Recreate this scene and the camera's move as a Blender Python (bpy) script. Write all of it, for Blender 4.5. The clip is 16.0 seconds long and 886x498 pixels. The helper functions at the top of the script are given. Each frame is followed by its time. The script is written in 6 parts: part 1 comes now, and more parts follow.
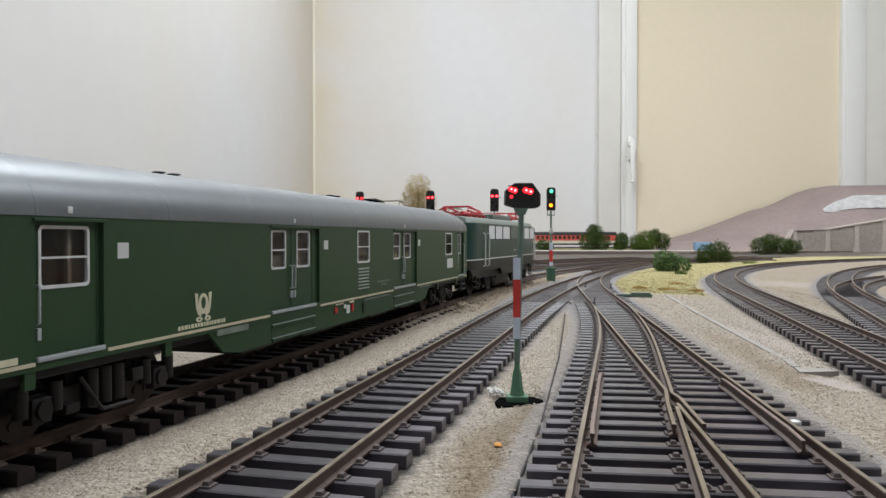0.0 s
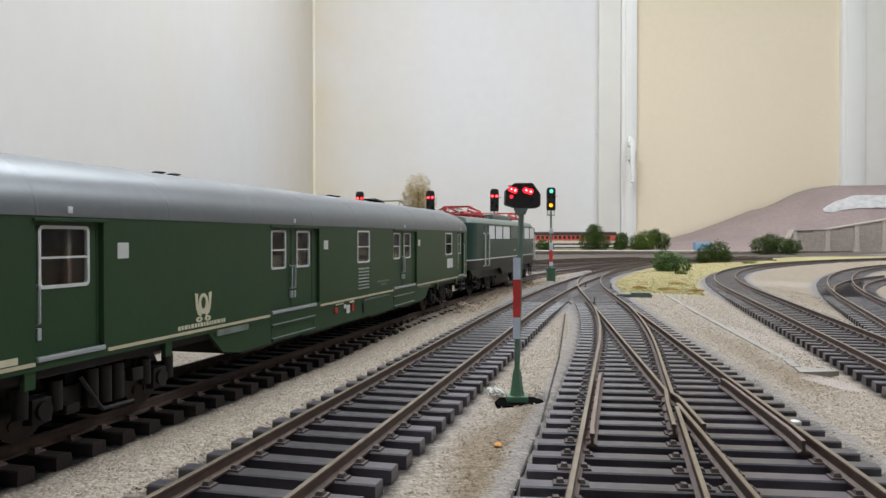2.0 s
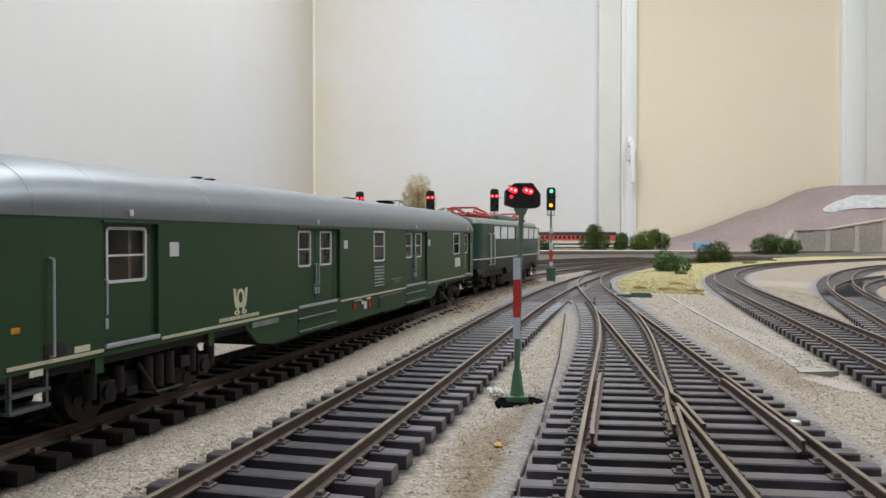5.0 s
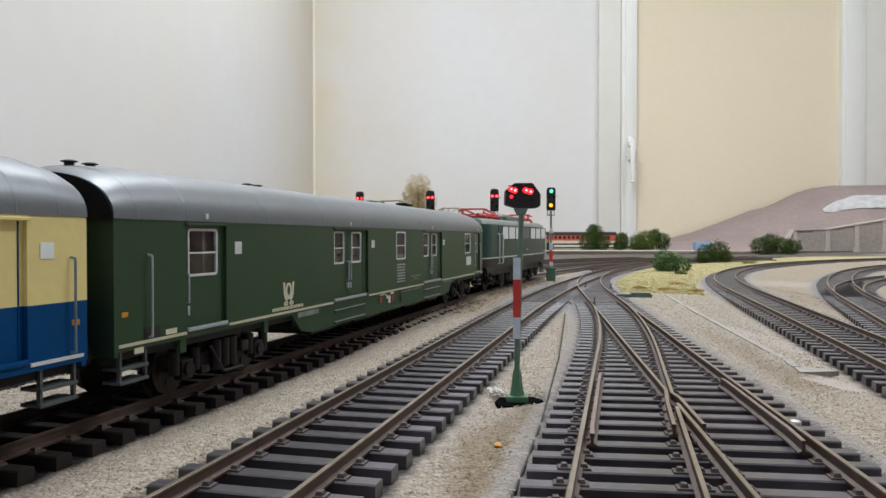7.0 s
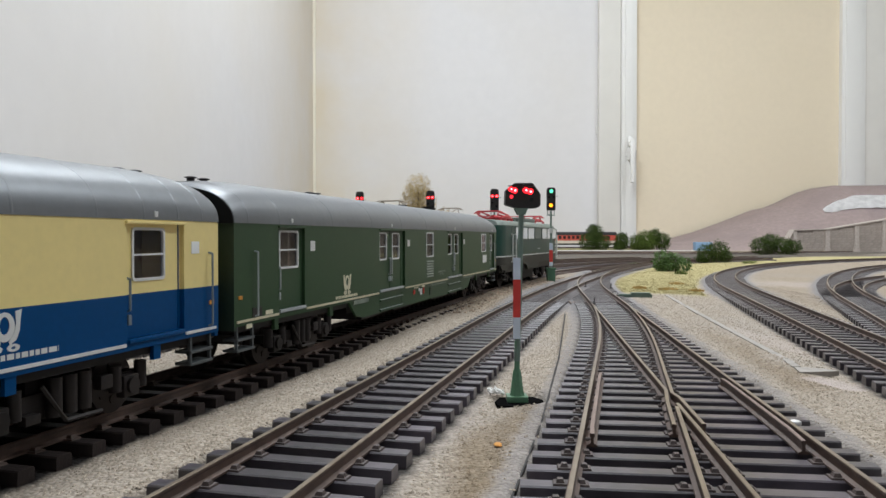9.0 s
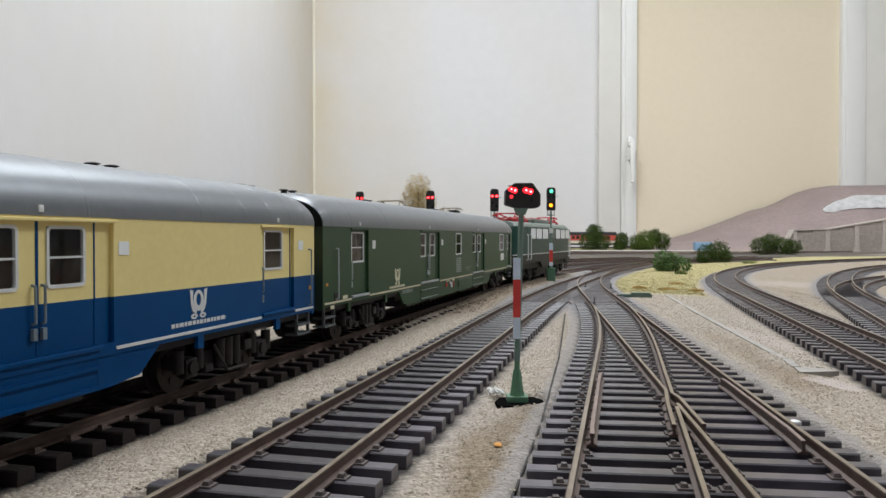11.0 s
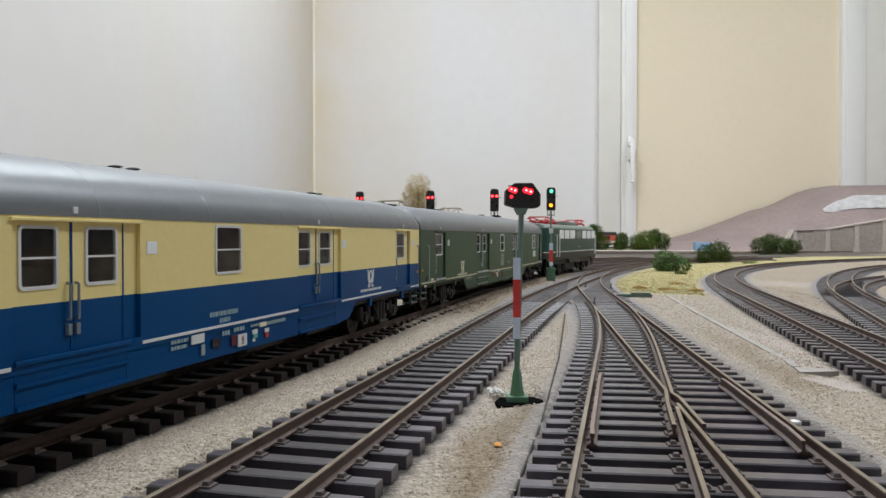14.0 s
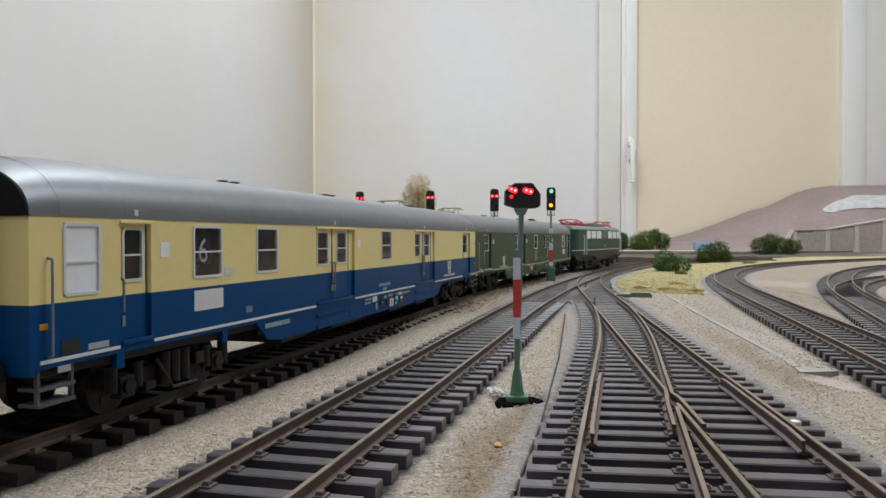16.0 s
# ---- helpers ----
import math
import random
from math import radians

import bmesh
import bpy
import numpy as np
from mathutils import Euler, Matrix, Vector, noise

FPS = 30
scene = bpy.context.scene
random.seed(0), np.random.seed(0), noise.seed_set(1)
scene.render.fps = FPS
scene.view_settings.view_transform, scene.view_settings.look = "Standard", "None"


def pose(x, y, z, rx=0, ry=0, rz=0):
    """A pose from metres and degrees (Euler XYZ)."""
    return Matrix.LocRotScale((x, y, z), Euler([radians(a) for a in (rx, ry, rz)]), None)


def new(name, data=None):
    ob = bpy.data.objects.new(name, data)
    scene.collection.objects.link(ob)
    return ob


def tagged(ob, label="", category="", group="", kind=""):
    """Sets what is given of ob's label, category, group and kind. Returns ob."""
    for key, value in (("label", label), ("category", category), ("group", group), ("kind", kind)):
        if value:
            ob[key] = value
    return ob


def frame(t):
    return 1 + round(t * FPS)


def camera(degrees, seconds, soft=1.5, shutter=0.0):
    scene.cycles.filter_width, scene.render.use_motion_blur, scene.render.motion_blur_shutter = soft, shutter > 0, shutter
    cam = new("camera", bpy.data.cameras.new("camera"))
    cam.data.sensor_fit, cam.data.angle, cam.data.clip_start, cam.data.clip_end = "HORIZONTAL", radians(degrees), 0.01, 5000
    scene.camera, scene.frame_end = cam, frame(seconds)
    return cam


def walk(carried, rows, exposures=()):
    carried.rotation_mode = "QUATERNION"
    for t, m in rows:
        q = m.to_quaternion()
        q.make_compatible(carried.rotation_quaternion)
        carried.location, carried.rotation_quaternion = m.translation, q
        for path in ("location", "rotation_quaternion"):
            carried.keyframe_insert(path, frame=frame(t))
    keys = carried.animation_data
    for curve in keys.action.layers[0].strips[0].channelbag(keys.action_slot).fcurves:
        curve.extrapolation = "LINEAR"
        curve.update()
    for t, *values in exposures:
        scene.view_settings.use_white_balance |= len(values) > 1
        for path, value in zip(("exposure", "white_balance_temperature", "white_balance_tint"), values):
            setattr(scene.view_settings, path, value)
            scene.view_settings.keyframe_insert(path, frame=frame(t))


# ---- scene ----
# A model railway in 1:87. Lengths inside the builders are in millimetres; MM turns them into metres.
MM = 0.001
cam = camera(61.23, 16.0, soft=1.5)
EYE = pose(0, 0, 0.0361, 90 - 0.846, 0, 0)
walk(cam, [(0.0, EYE), (16.0, EYE)], exposures=[(0.0, 0.07), (12.5, 0.06), (14.5, 0.0), (16.0, -0.06)])

# ---------------------------------------------------------------- light
world = bpy.data.worlds.new("world")
scene.world = world
world.use_nodes = True
world.node_tree.nodes["Background"].inputs[0].default_value = (0.9, 0.95, 1.0, 1)
world.node_tree.nodes["Background"].inputs[1].default_value = 0.05


def area_lamp(name, x, y, z, sx, sy, watts, colour, rx=0, ry=0, rz=0):
    data = bpy.data.lights.new(name, "AREA")
    data.shape, data.size, data.size_y, data.energy, data.color = "RECTANGLE", sx, sy, watts, colour
    ob = new(name, data)
    ob.matrix_world = pose(x, y, z, rx, ry, rz)
    return ob


area_lamp("unseen_overhead_light", -0.02, 0.95, 1.52, 0.3, 1.8, 31.0, (0.9, 0.955, 1.0))
# unseen fill light, added on the right to brighten the coach sides
area_lamp("unseen_overhead_light", 1.3, 0.9, 1.52, 0.3, 1.4, 25.0, (0.9, 0.955, 1.0))
# unseen fill light, added behind the camera for surfaces that face it
area_lamp("unseen_overhead_light", -0.15, -1.3, 1.52, 0.3, 1.6, 4.5, (0.86, 0.94, 1.0))


# ---------------------------------------------------------------- materials
def material(name, colour, rough=0.6, metal=0.0, vary=0.15, scale=300.0, bump=0.0, bump_scale=900.0,
             second=None, amount=0.5, big=40.0, island=0.0, objects=0.0, emit=None, strength=0.0, spec=0.5, coat=0.0):
    """A principled material with colour variation at two scales and an optional fine relief."""
    mat = bpy.data.materials.new(name)
    mat.use_nodes = True
    nt = mat.node_tree
    n, l = nt.nodes, nt.links
    b = n["Principled BSDF"]
    b.inputs["Roughness"].default_value = rough
    b.inputs["Metallic"].default_value = metal
    b.inputs["Specular IOR Level"].default_value = spec
    b.inputs["Coat Weight"].default_value = coat
    tc = n.new("ShaderNodeTexCoord")
    fine = n.new("ShaderNodeTexNoise")
    fine.inputs["Scale"].default_value = scale
    fine.inputs["Detail"].default_value = 4
    l.new(tc.outputs["Object"], fine.inputs["Vector"])
    wide = n.new("ShaderNodeTexNoise")
    wide.inputs["Scale"].default_value = big
    wide.inputs["Detail"].default_value = 3
    l.new(tc.outputs["Object"], wide.inputs["Vector"])
    dark = [c * (1 - vary) for c in colour]
    light = [min(1, c * (1 + vary)) for c in colour]
    ramp = n.new("ShaderNodeValToRGB")
    ramp.color_ramp.elements[0].position, ramp.color_ramp.elements[1].position = 0.3, 0.7
    ramp.color_ramp.elements[0].color = (*dark, 1)
    ramp.color_ramp.elements[1].color = (*light, 1)
    l.new(fine.outputs["Fac"], ramp.inputs["Fac"])
    out = ramp.outputs["Color"]
    if second:
        mask = n.new("ShaderNodeMapRange")
        mask.inputs["From Min"].default_value, mask.inputs["From Max"].default_value = 0.45, 0.65
        mask.inputs["To Max"].default_value = amount
        l.new(wide.outputs["Fac"], mask.inputs["Value"])
        mix = n.new("ShaderNodeMix")
        mix.data_type = "RGBA"
        mix.inputs[7].default_value = (*second, 1)
        l.new(mask.outputs["Result"], mix.inputs[0])
        l.new(out, mix.inputs[6])
        out = mix.outputs[2]
    if island or objects:
        src = n.new("ShaderNodeNewGeometry") if island else n.new("ShaderNodeObjectInfo")
        span = n.new("ShaderNodeMapRange")
        k = island or objects
        span.inputs["To Min"].default_value, span.inputs["To Max"].default_value = 1 - k, 1 + k
        l.new(src.outputs["Random Per Island" if island else "Random"], span.inputs["Value"])
        hsv = n.new("ShaderNodeHueSaturation")
        l.new(span.outputs["Result"], hsv.inputs["Value"])
        l.new(out, hsv.inputs["Color"])
        out = hsv.outputs["Color"]
    l.new(out, b.inputs["Base Color"])
    if bump:
        grain = n.new("ShaderNodeTexNoise")
        grain.inputs["Scale"].default_value = bump_scale
        grain.inputs["Detail"].default_value = 3
        l.new(tc.outputs["Object"], grain.inputs["Vector"])
        bp = n.new("ShaderNodeBump")
        bp.inputs["Strength"].default_value = min(1, bump)
        bp.inputs["Distance"].default_value = 0.0006
        l.new(grain.outputs["Fac"], bp.inputs["Height"])
        l.new(bp.outputs["Normal"], b.inputs["Normal"])
    if emit:
        b.inputs["Emission Color"].default_value = (*emit, 1)
        b.inputs["Emission Strength"].default_value = strength
    return mat


def glass(name, tint, rough=0.04):
    mat = bpy.data.materials.new(name)
    mat.use_nodes = True
    b = mat.node_tree.nodes["Principled BSDF"]
    b.inputs["Base Color"].default_value = (*tint, 1)
    b.inputs["Transmission Weight"].default_value = 1.0
    b.inputs["Roughness"].default_value = rough
    b.inputs["IOR"].default_value = 1.28
    return mat


M = dict(
    green=material("green_paint", (0.038, 0.079, 0.038), 0.38, spec=0.22, vary=0.05, scale=900, second=(0.034, 0.071, 0.036), amount=0.5, bump=0.05, bump_scale=2500),
    green_dark=material("dark_green_and_end_shade", (0.022, 0.042, 0.026), 0.5, vary=0.08, scale=900),
    blue=material("blue_paint", (0.0, 0.06, 0.2), 0.36, spec=0.16, vary=0.05, scale=900, second=(0.002, 0.045, 0.16), amount=0.5),
    cream=material("cream_paint", (0.92, 0.76, 0.325), 0.42, vary=0.025, scale=700, second=(0.88, 0.725, 0.31), amount=0.5),
    roof=material("grey_roof_paint", (0.19, 0.203, 0.218), 0.42, metal=0.5, vary=0.05, scale=500, second=(0.175, 0.185, 0.2), amount=0.6, bump=0.03, bump_scale=2000),
    rubber=material("black_rubber", (0.009, 0.009, 0.0095), 0.75, spec=0.2, vary=0.2),
    black=material("black_plastic", (0.02, 0.018, 0.018), 0.5, vary=0.25, scale=600),
    under=material("dusty_underframe", (0.011, 0.009, 0.009), 0.5, spec=0.3, vary=0.3, scale=500, second=(0.032, 0.026, 0.026), amount=0.6),
    wheel=material("wheel_steel", (0.04, 0.032, 0.03), 0.5, metal=0.6, vary=0.2),
    white=material("white_trim", (0.72, 0.73, 0.73), 0.4, vary=0.03),
    silver=material("grey_aluminium", (0.5, 0.54, 0.57), 0.35, metal=0.4, vary=0.06),
    step_grey=material("dull_grey_step", (0.085, 0.095, 0.1), 0.5, vary=0.15),
    step_blue=material("dull_blue_grey_metal", (0.22, 0.27, 0.31), 0.4, metal=0.3, vary=0.1),
    stripe=material("cream_lining", (0.62, 0.56, 0.4), 0.5, vary=0.05),
    printing=material("pale_print", (0.72, 0.68, 0.5), 0.6, vary=0.1),
    pale_letters=material("pale_blue_grey_print", (0.30, 0.42, 0.46), 0.6, vary=0.1),
    faint=material("faint_print", (0.2, 0.24, 0.2), 0.6, vary=0.2),
    orange=material("orange_lamp_lens", (0.6, 0.25, 0.03), 0.3),
    dark_red=material("dark_red_panel", (0.09, 0.012, 0.03), 0.5),
    sign_green=material("green_label", (0.1, 0.42, 0.3), 0.5),
    sign_red=material("red_label", (0.5, 0.03, 0.02), 0.5),
    pane=glass("smoky_window_glass", (0.62, 0.62, 0.64)),
    inside=material("coach_interior", (0.24, 0.15, 0.10), 0.7, vary=0.35, scale=120, second=(0.62, 0.56, 0.42), amount=0.9, big=70),
    # white of plates and the frosted pane; on the loco a painted window reflection
    pale_white=material("white_and_window_reflection", (0.92, 0.95, 1.0), 0.2, vary=0.04),
    loco=material("loco_green_paint", (0.019, 0.058, 0.044), 0.28, spec=0.25, vary=0.05, scale=900),
    loco_dark=material("loco_frame_black_green", (0.014, 0.015, 0.012), 0.5, vary=0.1),
    loco_roof=material("loco_roof_grey_green", (0.14, 0.17, 0.15), 0.45, vary=0.1, scale=400),
    red=material("pantograph_red", (0.48, 0.022, 0.032), 0.45, vary=0.15),
    panto_brown=material("dull_brown_pantograph", (0.2, 0.15, 0.1), 0.5, vary=0.15),
    coach_red=material("faded_red_coach", (0.46, 0.075, 0.05), 0.5, vary=0.08),
    beige=material("beige_coach_panel", (0.55, 0.5, 0.42), 0.5, vary=0.05),
    dark_window=material("dark_window", (0.03, 0.025, 0.025), 0.15),
    rail_side=material("rusty_rail", (0.085, 0.052, 0.04), 0.55, vary=0.25, scale=500, second=(0.07, 0.05, 0.042), amount=0.6),
    rail_top=material("worn_rail_head", (0.28, 0.23, 0.175), 0.35, metal=0.65, vary=0.12, scale=300, second=(0.2, 0.155, 0.12), amount=0.8, big=60),
    sleeper=material("sleeper_plastic", (0.04, 0.033, 0.04), 0.33, vary=0.35, scale=500, objects=0.3, second=(0.095, 0.08, 0.098), amount=0.7, big=110, bump=0.06, bump_scale=1500, spec=1.0),
    # darker copy of the sleepers: the train's shade painted into the plastic
    sleeper_shaded=material("shaded_sleeper_plastic", (0.02, 0.016, 0.016), 0.5, vary=0.3, scale=500, objects=0.2, second=(0.05, 0.04, 0.038), amount=0.6, big=110, bump=0.2, bump_scale=1500, spec=0.08),
    chair=material("rail_chair_plastic", (0.06, 0.043, 0.04), 0.5, vary=0.25, scale=500),
    rail_rust=material("rust_brown_rail_head", (0.1, 0.055, 0.042), 0.6, spec=0.15, vary=0.2, scale=300, second=(0.07, 0.04, 0.034), amount=0.7, big=60),
    check_rail=material("check_rail_brown", (0.2, 0.145, 0.125), 0.5, metal=0.3, vary=0.15, scale=300),
    sleeper_far=material("dusty_sleepers", (0.12, 0.108, 0.112), 0.5, vary=0.3, scale=700, island=0.2),
    stone=material("ballast_stone", (0.39, 0.328, 0.262), 0.85, vary=0.1, scale=900, island=0.2),
    rubble=material("brown_rubble", (0.33, 0.25, 0.19), 0.85, vary=0.2, scale=600, island=0.35),
    signal_green=material("signal_green_grey", (0.09, 0.2, 0.12), 0.45, vary=0.12, scale=700),
    mast=material("signal_mast_grey", (0.16, 0.23, 0.20), 0.45, vary=0.1),
    board_white=material("signal_board_white", (0.74, 0.83, 1.0), 0.5, vary=0.05),
    board_red=material("signal_board_red", (0.72, 0.06, 0.05), 0.5, vary=0.08),
    lamp_red=material("red_signal_light", (0.4, 0.01, 0.01), 0.3, emit=(1.0, 0.012, 0.02), strength=4.0),
    lamp_core=material("red_signal_light_core", (0.8, 0.3, 0.3), 0.3, emit=(1.0, 0.25, 0.27), strength=6.0),
    lamp_dim=material("red_signal_light_dim", (0.4, 0.01, 0.01), 0.3, emit=(1.0, 0.02, 0.04), strength=1.6),
    lamp_green=material("green_signal_light", (0.02, 0.4, 0.2), 0.3, emit=(0.1, 0.75, 0.42), strength=2.2),
    lamp_amber=material("amber_signal_light", (0.6, 0.25, 0.02), 0.3, emit=(1.0, 0.26, 0.01), strength=4.0),
    lens_off=material("unlit_lens", (0.02, 0.02, 0.022), 0.15),
    wall=material("painted_wall", (0.70, 0.69, 0.695), 0.75, vary=0.015, scale=30, second=(0.68, 0.635, 0.565), amount=0.45, big=1.1, bump=0.1, bump_scale=400),
    wall_grey=material("grey_painted_wall", (0.6, 0.6, 0.61), 0.75, vary=0.03, scale=30),
    pvc=material("white_window_frame", (0.78, 0.775, 0.75), 0.35, vary=0.01, scale=20),
    jamb=material("dull_white_jamb", (0.70, 0.68, 0.635), 0.45, vary=0.02, scale=20),
    trim=material("yellowed_trim", (0.80, 0.755, 0.645), 0.5, vary=0.02, scale=20),
    blind=material("beige_blind", (0.755, 0.66, 0.505), 0.8, vary=0.015, scale=60, second=(0.735, 0.64, 0.48), amount=0.6, big=2.0),
    ceiling=material("white_ceiling", (0.8, 0.8, 0.78), 0.85, vary=0.02, scale=20),
    floor=material("room_floor", (0.2, 0.19, 0.18), 0.6, vary=0.1, scale=20),
    hill=material("mauve_plaster_hill", (0.30, 0.235, 0.225), 0.9, vary=0.1, scale=90, second=(0.26, 0.205, 0.20), amount=0.7, big=9, bump=0.4, bump_scale=300),
    plaster=material("white_plaster", (0.88, 0.87, 0.87), 0.85, vary=0.14, scale=60, bump=0.6, bump_scale=200),
    masonry=material("grey_brown_masonry", (0.34, 0.29, 0.255), 0.85, vary=0.12, scale=300, objects=0.07, bump=0.3, bump_scale=600),
    mortar=material("masonry_joint", (0.31, 0.265, 0.235), 0.9, vary=0.1, scale=300),
    coping=material("pale_stone_coping", (0.42, 0.365, 0.325), 0.85, vary=0.12, scale=200),
    leaf=material("dark_green_foliage", (0.048, 0.078, 0.017), 0.75, spec=0.1, vary=0.35, scale=150, island=0.6),
    leaf_broad=material("broad_leaf_green", (0.08, 0.145, 0.042), 0.6, spec=0.2, vary=0.3, scale=150, island=0.45),
    leaf_light=material("mid_green_foliage", (0.085, 0.125, 0.026), 0.75, spec=0.1, vary=0.3, scale=150, island=0.45),
    leaf_brown=material("autumn_foliage", (0.42, 0.32, 0.15), 0.8, spec=0.1, vary=0.3, scale=150, island=0.4),
    bark=material("bark", (0.09, 0.06, 0.04), 0.85, vary=0.3, scale=300),
    grass=material("dry_yellow_grass", (0.42, 0.365, 0.195), 0.9, spec=0.1, vary=0.1, scale=60, island=0.1, second=(0.32, 0.29, 0.12), amount=0.6, big=35),
    bank=material("olive_bank", (0.3, 0.28, 0.13), 0.9, vary=0.3, scale=80, second=(0.16, 0.17, 0.07), amount=0.7, big=20),
    tuft=material("ochre_tuft", (0.42, 0.27, 0.085), 0.85, vary=0.2, scale=60, island=0.3),
    concrete=material("grey_duct_cover", (0.29, 0.265, 0.24), 0.8, vary=0.15, scale=300, bump=0.2),
    road=material("pale_road", (0.52, 0.50, 0.47), 0.85, vary=0.06, scale=100),
    pale_blue=material("pale_blue_paint", (0.2, 0.32, 0.46), 0.5, vary=0.06),
    motor=material("point_motor_green", (0.10, 0.15, 0.12), 0.55, vary=0.2, scale=500),
    pink_glue=material("pinkish_plaster_smear", (0.36, 0.295, 0.26), 0.9, vary=0.1, scale=300, bump=0.3),
    torn=material("torn_white_foam", (0.72, 0.71, 0.69), 0.8, vary=0.1, scale=600),
    pit_shade=material("pit_shade_black", (0.006, 0.006, 0.006), 0.95, spec=0.0),
    rust=material("orange_speck", (0.5, 0.22, 0.04), 0.8),
)


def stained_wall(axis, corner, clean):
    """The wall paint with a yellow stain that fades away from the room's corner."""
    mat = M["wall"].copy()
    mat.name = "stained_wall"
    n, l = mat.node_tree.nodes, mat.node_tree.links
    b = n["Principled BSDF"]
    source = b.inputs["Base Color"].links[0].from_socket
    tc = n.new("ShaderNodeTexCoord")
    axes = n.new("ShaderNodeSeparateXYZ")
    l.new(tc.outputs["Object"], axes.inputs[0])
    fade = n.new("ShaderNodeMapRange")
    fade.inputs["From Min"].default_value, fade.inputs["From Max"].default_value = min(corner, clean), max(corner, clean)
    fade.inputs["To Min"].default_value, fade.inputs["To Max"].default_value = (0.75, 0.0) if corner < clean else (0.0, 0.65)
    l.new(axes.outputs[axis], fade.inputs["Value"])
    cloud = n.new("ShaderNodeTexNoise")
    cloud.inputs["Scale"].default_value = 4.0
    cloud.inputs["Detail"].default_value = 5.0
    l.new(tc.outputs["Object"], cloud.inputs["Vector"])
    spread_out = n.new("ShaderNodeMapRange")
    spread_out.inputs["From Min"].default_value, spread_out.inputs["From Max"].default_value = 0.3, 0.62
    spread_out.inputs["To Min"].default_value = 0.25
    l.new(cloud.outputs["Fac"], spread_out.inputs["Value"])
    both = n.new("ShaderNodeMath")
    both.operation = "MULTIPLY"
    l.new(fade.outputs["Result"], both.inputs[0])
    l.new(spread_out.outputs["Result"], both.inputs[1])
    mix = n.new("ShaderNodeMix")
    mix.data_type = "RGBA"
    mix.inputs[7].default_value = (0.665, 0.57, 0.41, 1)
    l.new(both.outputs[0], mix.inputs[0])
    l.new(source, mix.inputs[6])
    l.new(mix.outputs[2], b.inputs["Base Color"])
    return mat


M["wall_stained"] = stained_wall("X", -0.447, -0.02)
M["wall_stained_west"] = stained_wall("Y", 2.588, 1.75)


def earthy(mat):
    """Browns the stones where earth is mixed in."""
    n, l = mat.node_tree.nodes, mat.node_tree.links
    b = n["Principled BSDF"]
    source = b.inputs["Base Color"].links[0].from_socket
    a = n.new("ShaderNodeAttribute")
    a.attribute_name = "brown"
    mix = n.new("ShaderNodeMix")
    mix.data_type, mix.blend_type = "RGBA", "MULTIPLY"
    mix.inputs[7].default_value = (0.68, 0.62, 0.53, 1)
    l.new(a.outputs["Fac"], mix.inputs[0])
    l.new(source, mix.inputs[6])
    l.new(mix.outputs[2], b.inputs["Base Color"])


earthy(M["stone"])


# ---------------------------------------------------------------- mesh helpers
def mesh_of(bm, name, mat, smooth=0.0):
    for v in bm.verts:
        v.co *= MM
    bmesh.ops.recalc_face_normals(bm, faces=bm.faces)
    if smooth:
        lim = radians(smooth)
        for f in bm.faces:
            f.smooth = True
        for e in bm.edges:
            e.smooth = len(e.link_faces) == 2 and e.calc_face_angle(0) < lim
    me = bpy.data.meshes.new(name)
    bm.to_mesh(me)
    bm.free()
    for m in (mat if isinstance(mat, (list, tuple)) else [mat]):
        me.materials.append(m)
    return me


def part(name, bm, mat, parent, label="", smooth=0.0, at=None):
    ob = new(name, mesh_of(bm, name, mat, smooth))
    ob.parent = parent
    if at is not None:
        ob.matrix_basis = at
    return tagged(ob, label)


def thing(name, bm, mat, label, category, group="", kind="", smooth=0.0, at=None):
    ob = new(name, mesh_of(bm, name, mat, smooth))
    if at is not None:
        ob.matrix_basis = at
    return tagged(ob, label, category, group, kind)


def root(name, label, category, group="", at=None, kind=""):
    ob = new(name)
    ob.empty_display_size = 0.01
    if at is not None:
        ob.matrix_basis = at
    return tagged(ob, label, category, group, kind)


def mm(x, y, z=0.0, rz=0.0, rx=0.0, ry=0.0):
    return pose(x * MM, y * MM, z * MM, rx, ry, rz)


def box(bm, x0, x1, y0, y1, z0, z1, bevel=0.0, mat=0, taper=0.0):
    t = taper
    vs = [bm.verts.new(c) for c in ((x0, y0, z0), (x1, y0, z0), (x1, y1, z0), (x0, y1, z0),
                                    (x0 + t, y0 + t, z1), (x1 - t, y0 + t, z1), (x1 - t, y1 - t, z1), (x0 + t, y1 - t, z1))]
    fs = [bm.faces.new([vs[i] for i in q]) for q in ((3, 2, 1, 0), (4, 5, 6, 7), (0, 1, 5, 4), (1, 2, 6, 5), (2, 3, 7, 6), (3, 0, 4, 7))]
    for f in fs:
        f.material_index = mat
    if bevel:
        es = {e for f in fs for e in f.edges}
        bmesh.ops.bevel(bm, geom=list(es), offset=bevel, segments=2, affect="EDGES", profile=0.6)
    return vs


def tube(bm, a, b, r, r2=None, seg=10, caps=True):
    a, b = Vector(a), Vector(b)
    d = (b - a).normalized()
    q = d.to_track_quat("Z", "Y")
    r2 = r if r2 is None else r2
    rings = []
    for c, rr in ((a, r), (b, r2)):
        rings.append([bm.verts.new(c + q @ Vector((rr * math.cos(k * math.tau / seg), rr * math.sin(k * math.tau / seg), 0))) for k in range(seg)])
    for k in range(seg):
        bm.faces.new((rings[0][k], rings[0][(k + 1) % seg], rings[1][(k + 1) % seg], rings[1][k]))
    if caps:
        bm.faces.new(rings[0][::-1])
        bm.faces.new(rings[1])


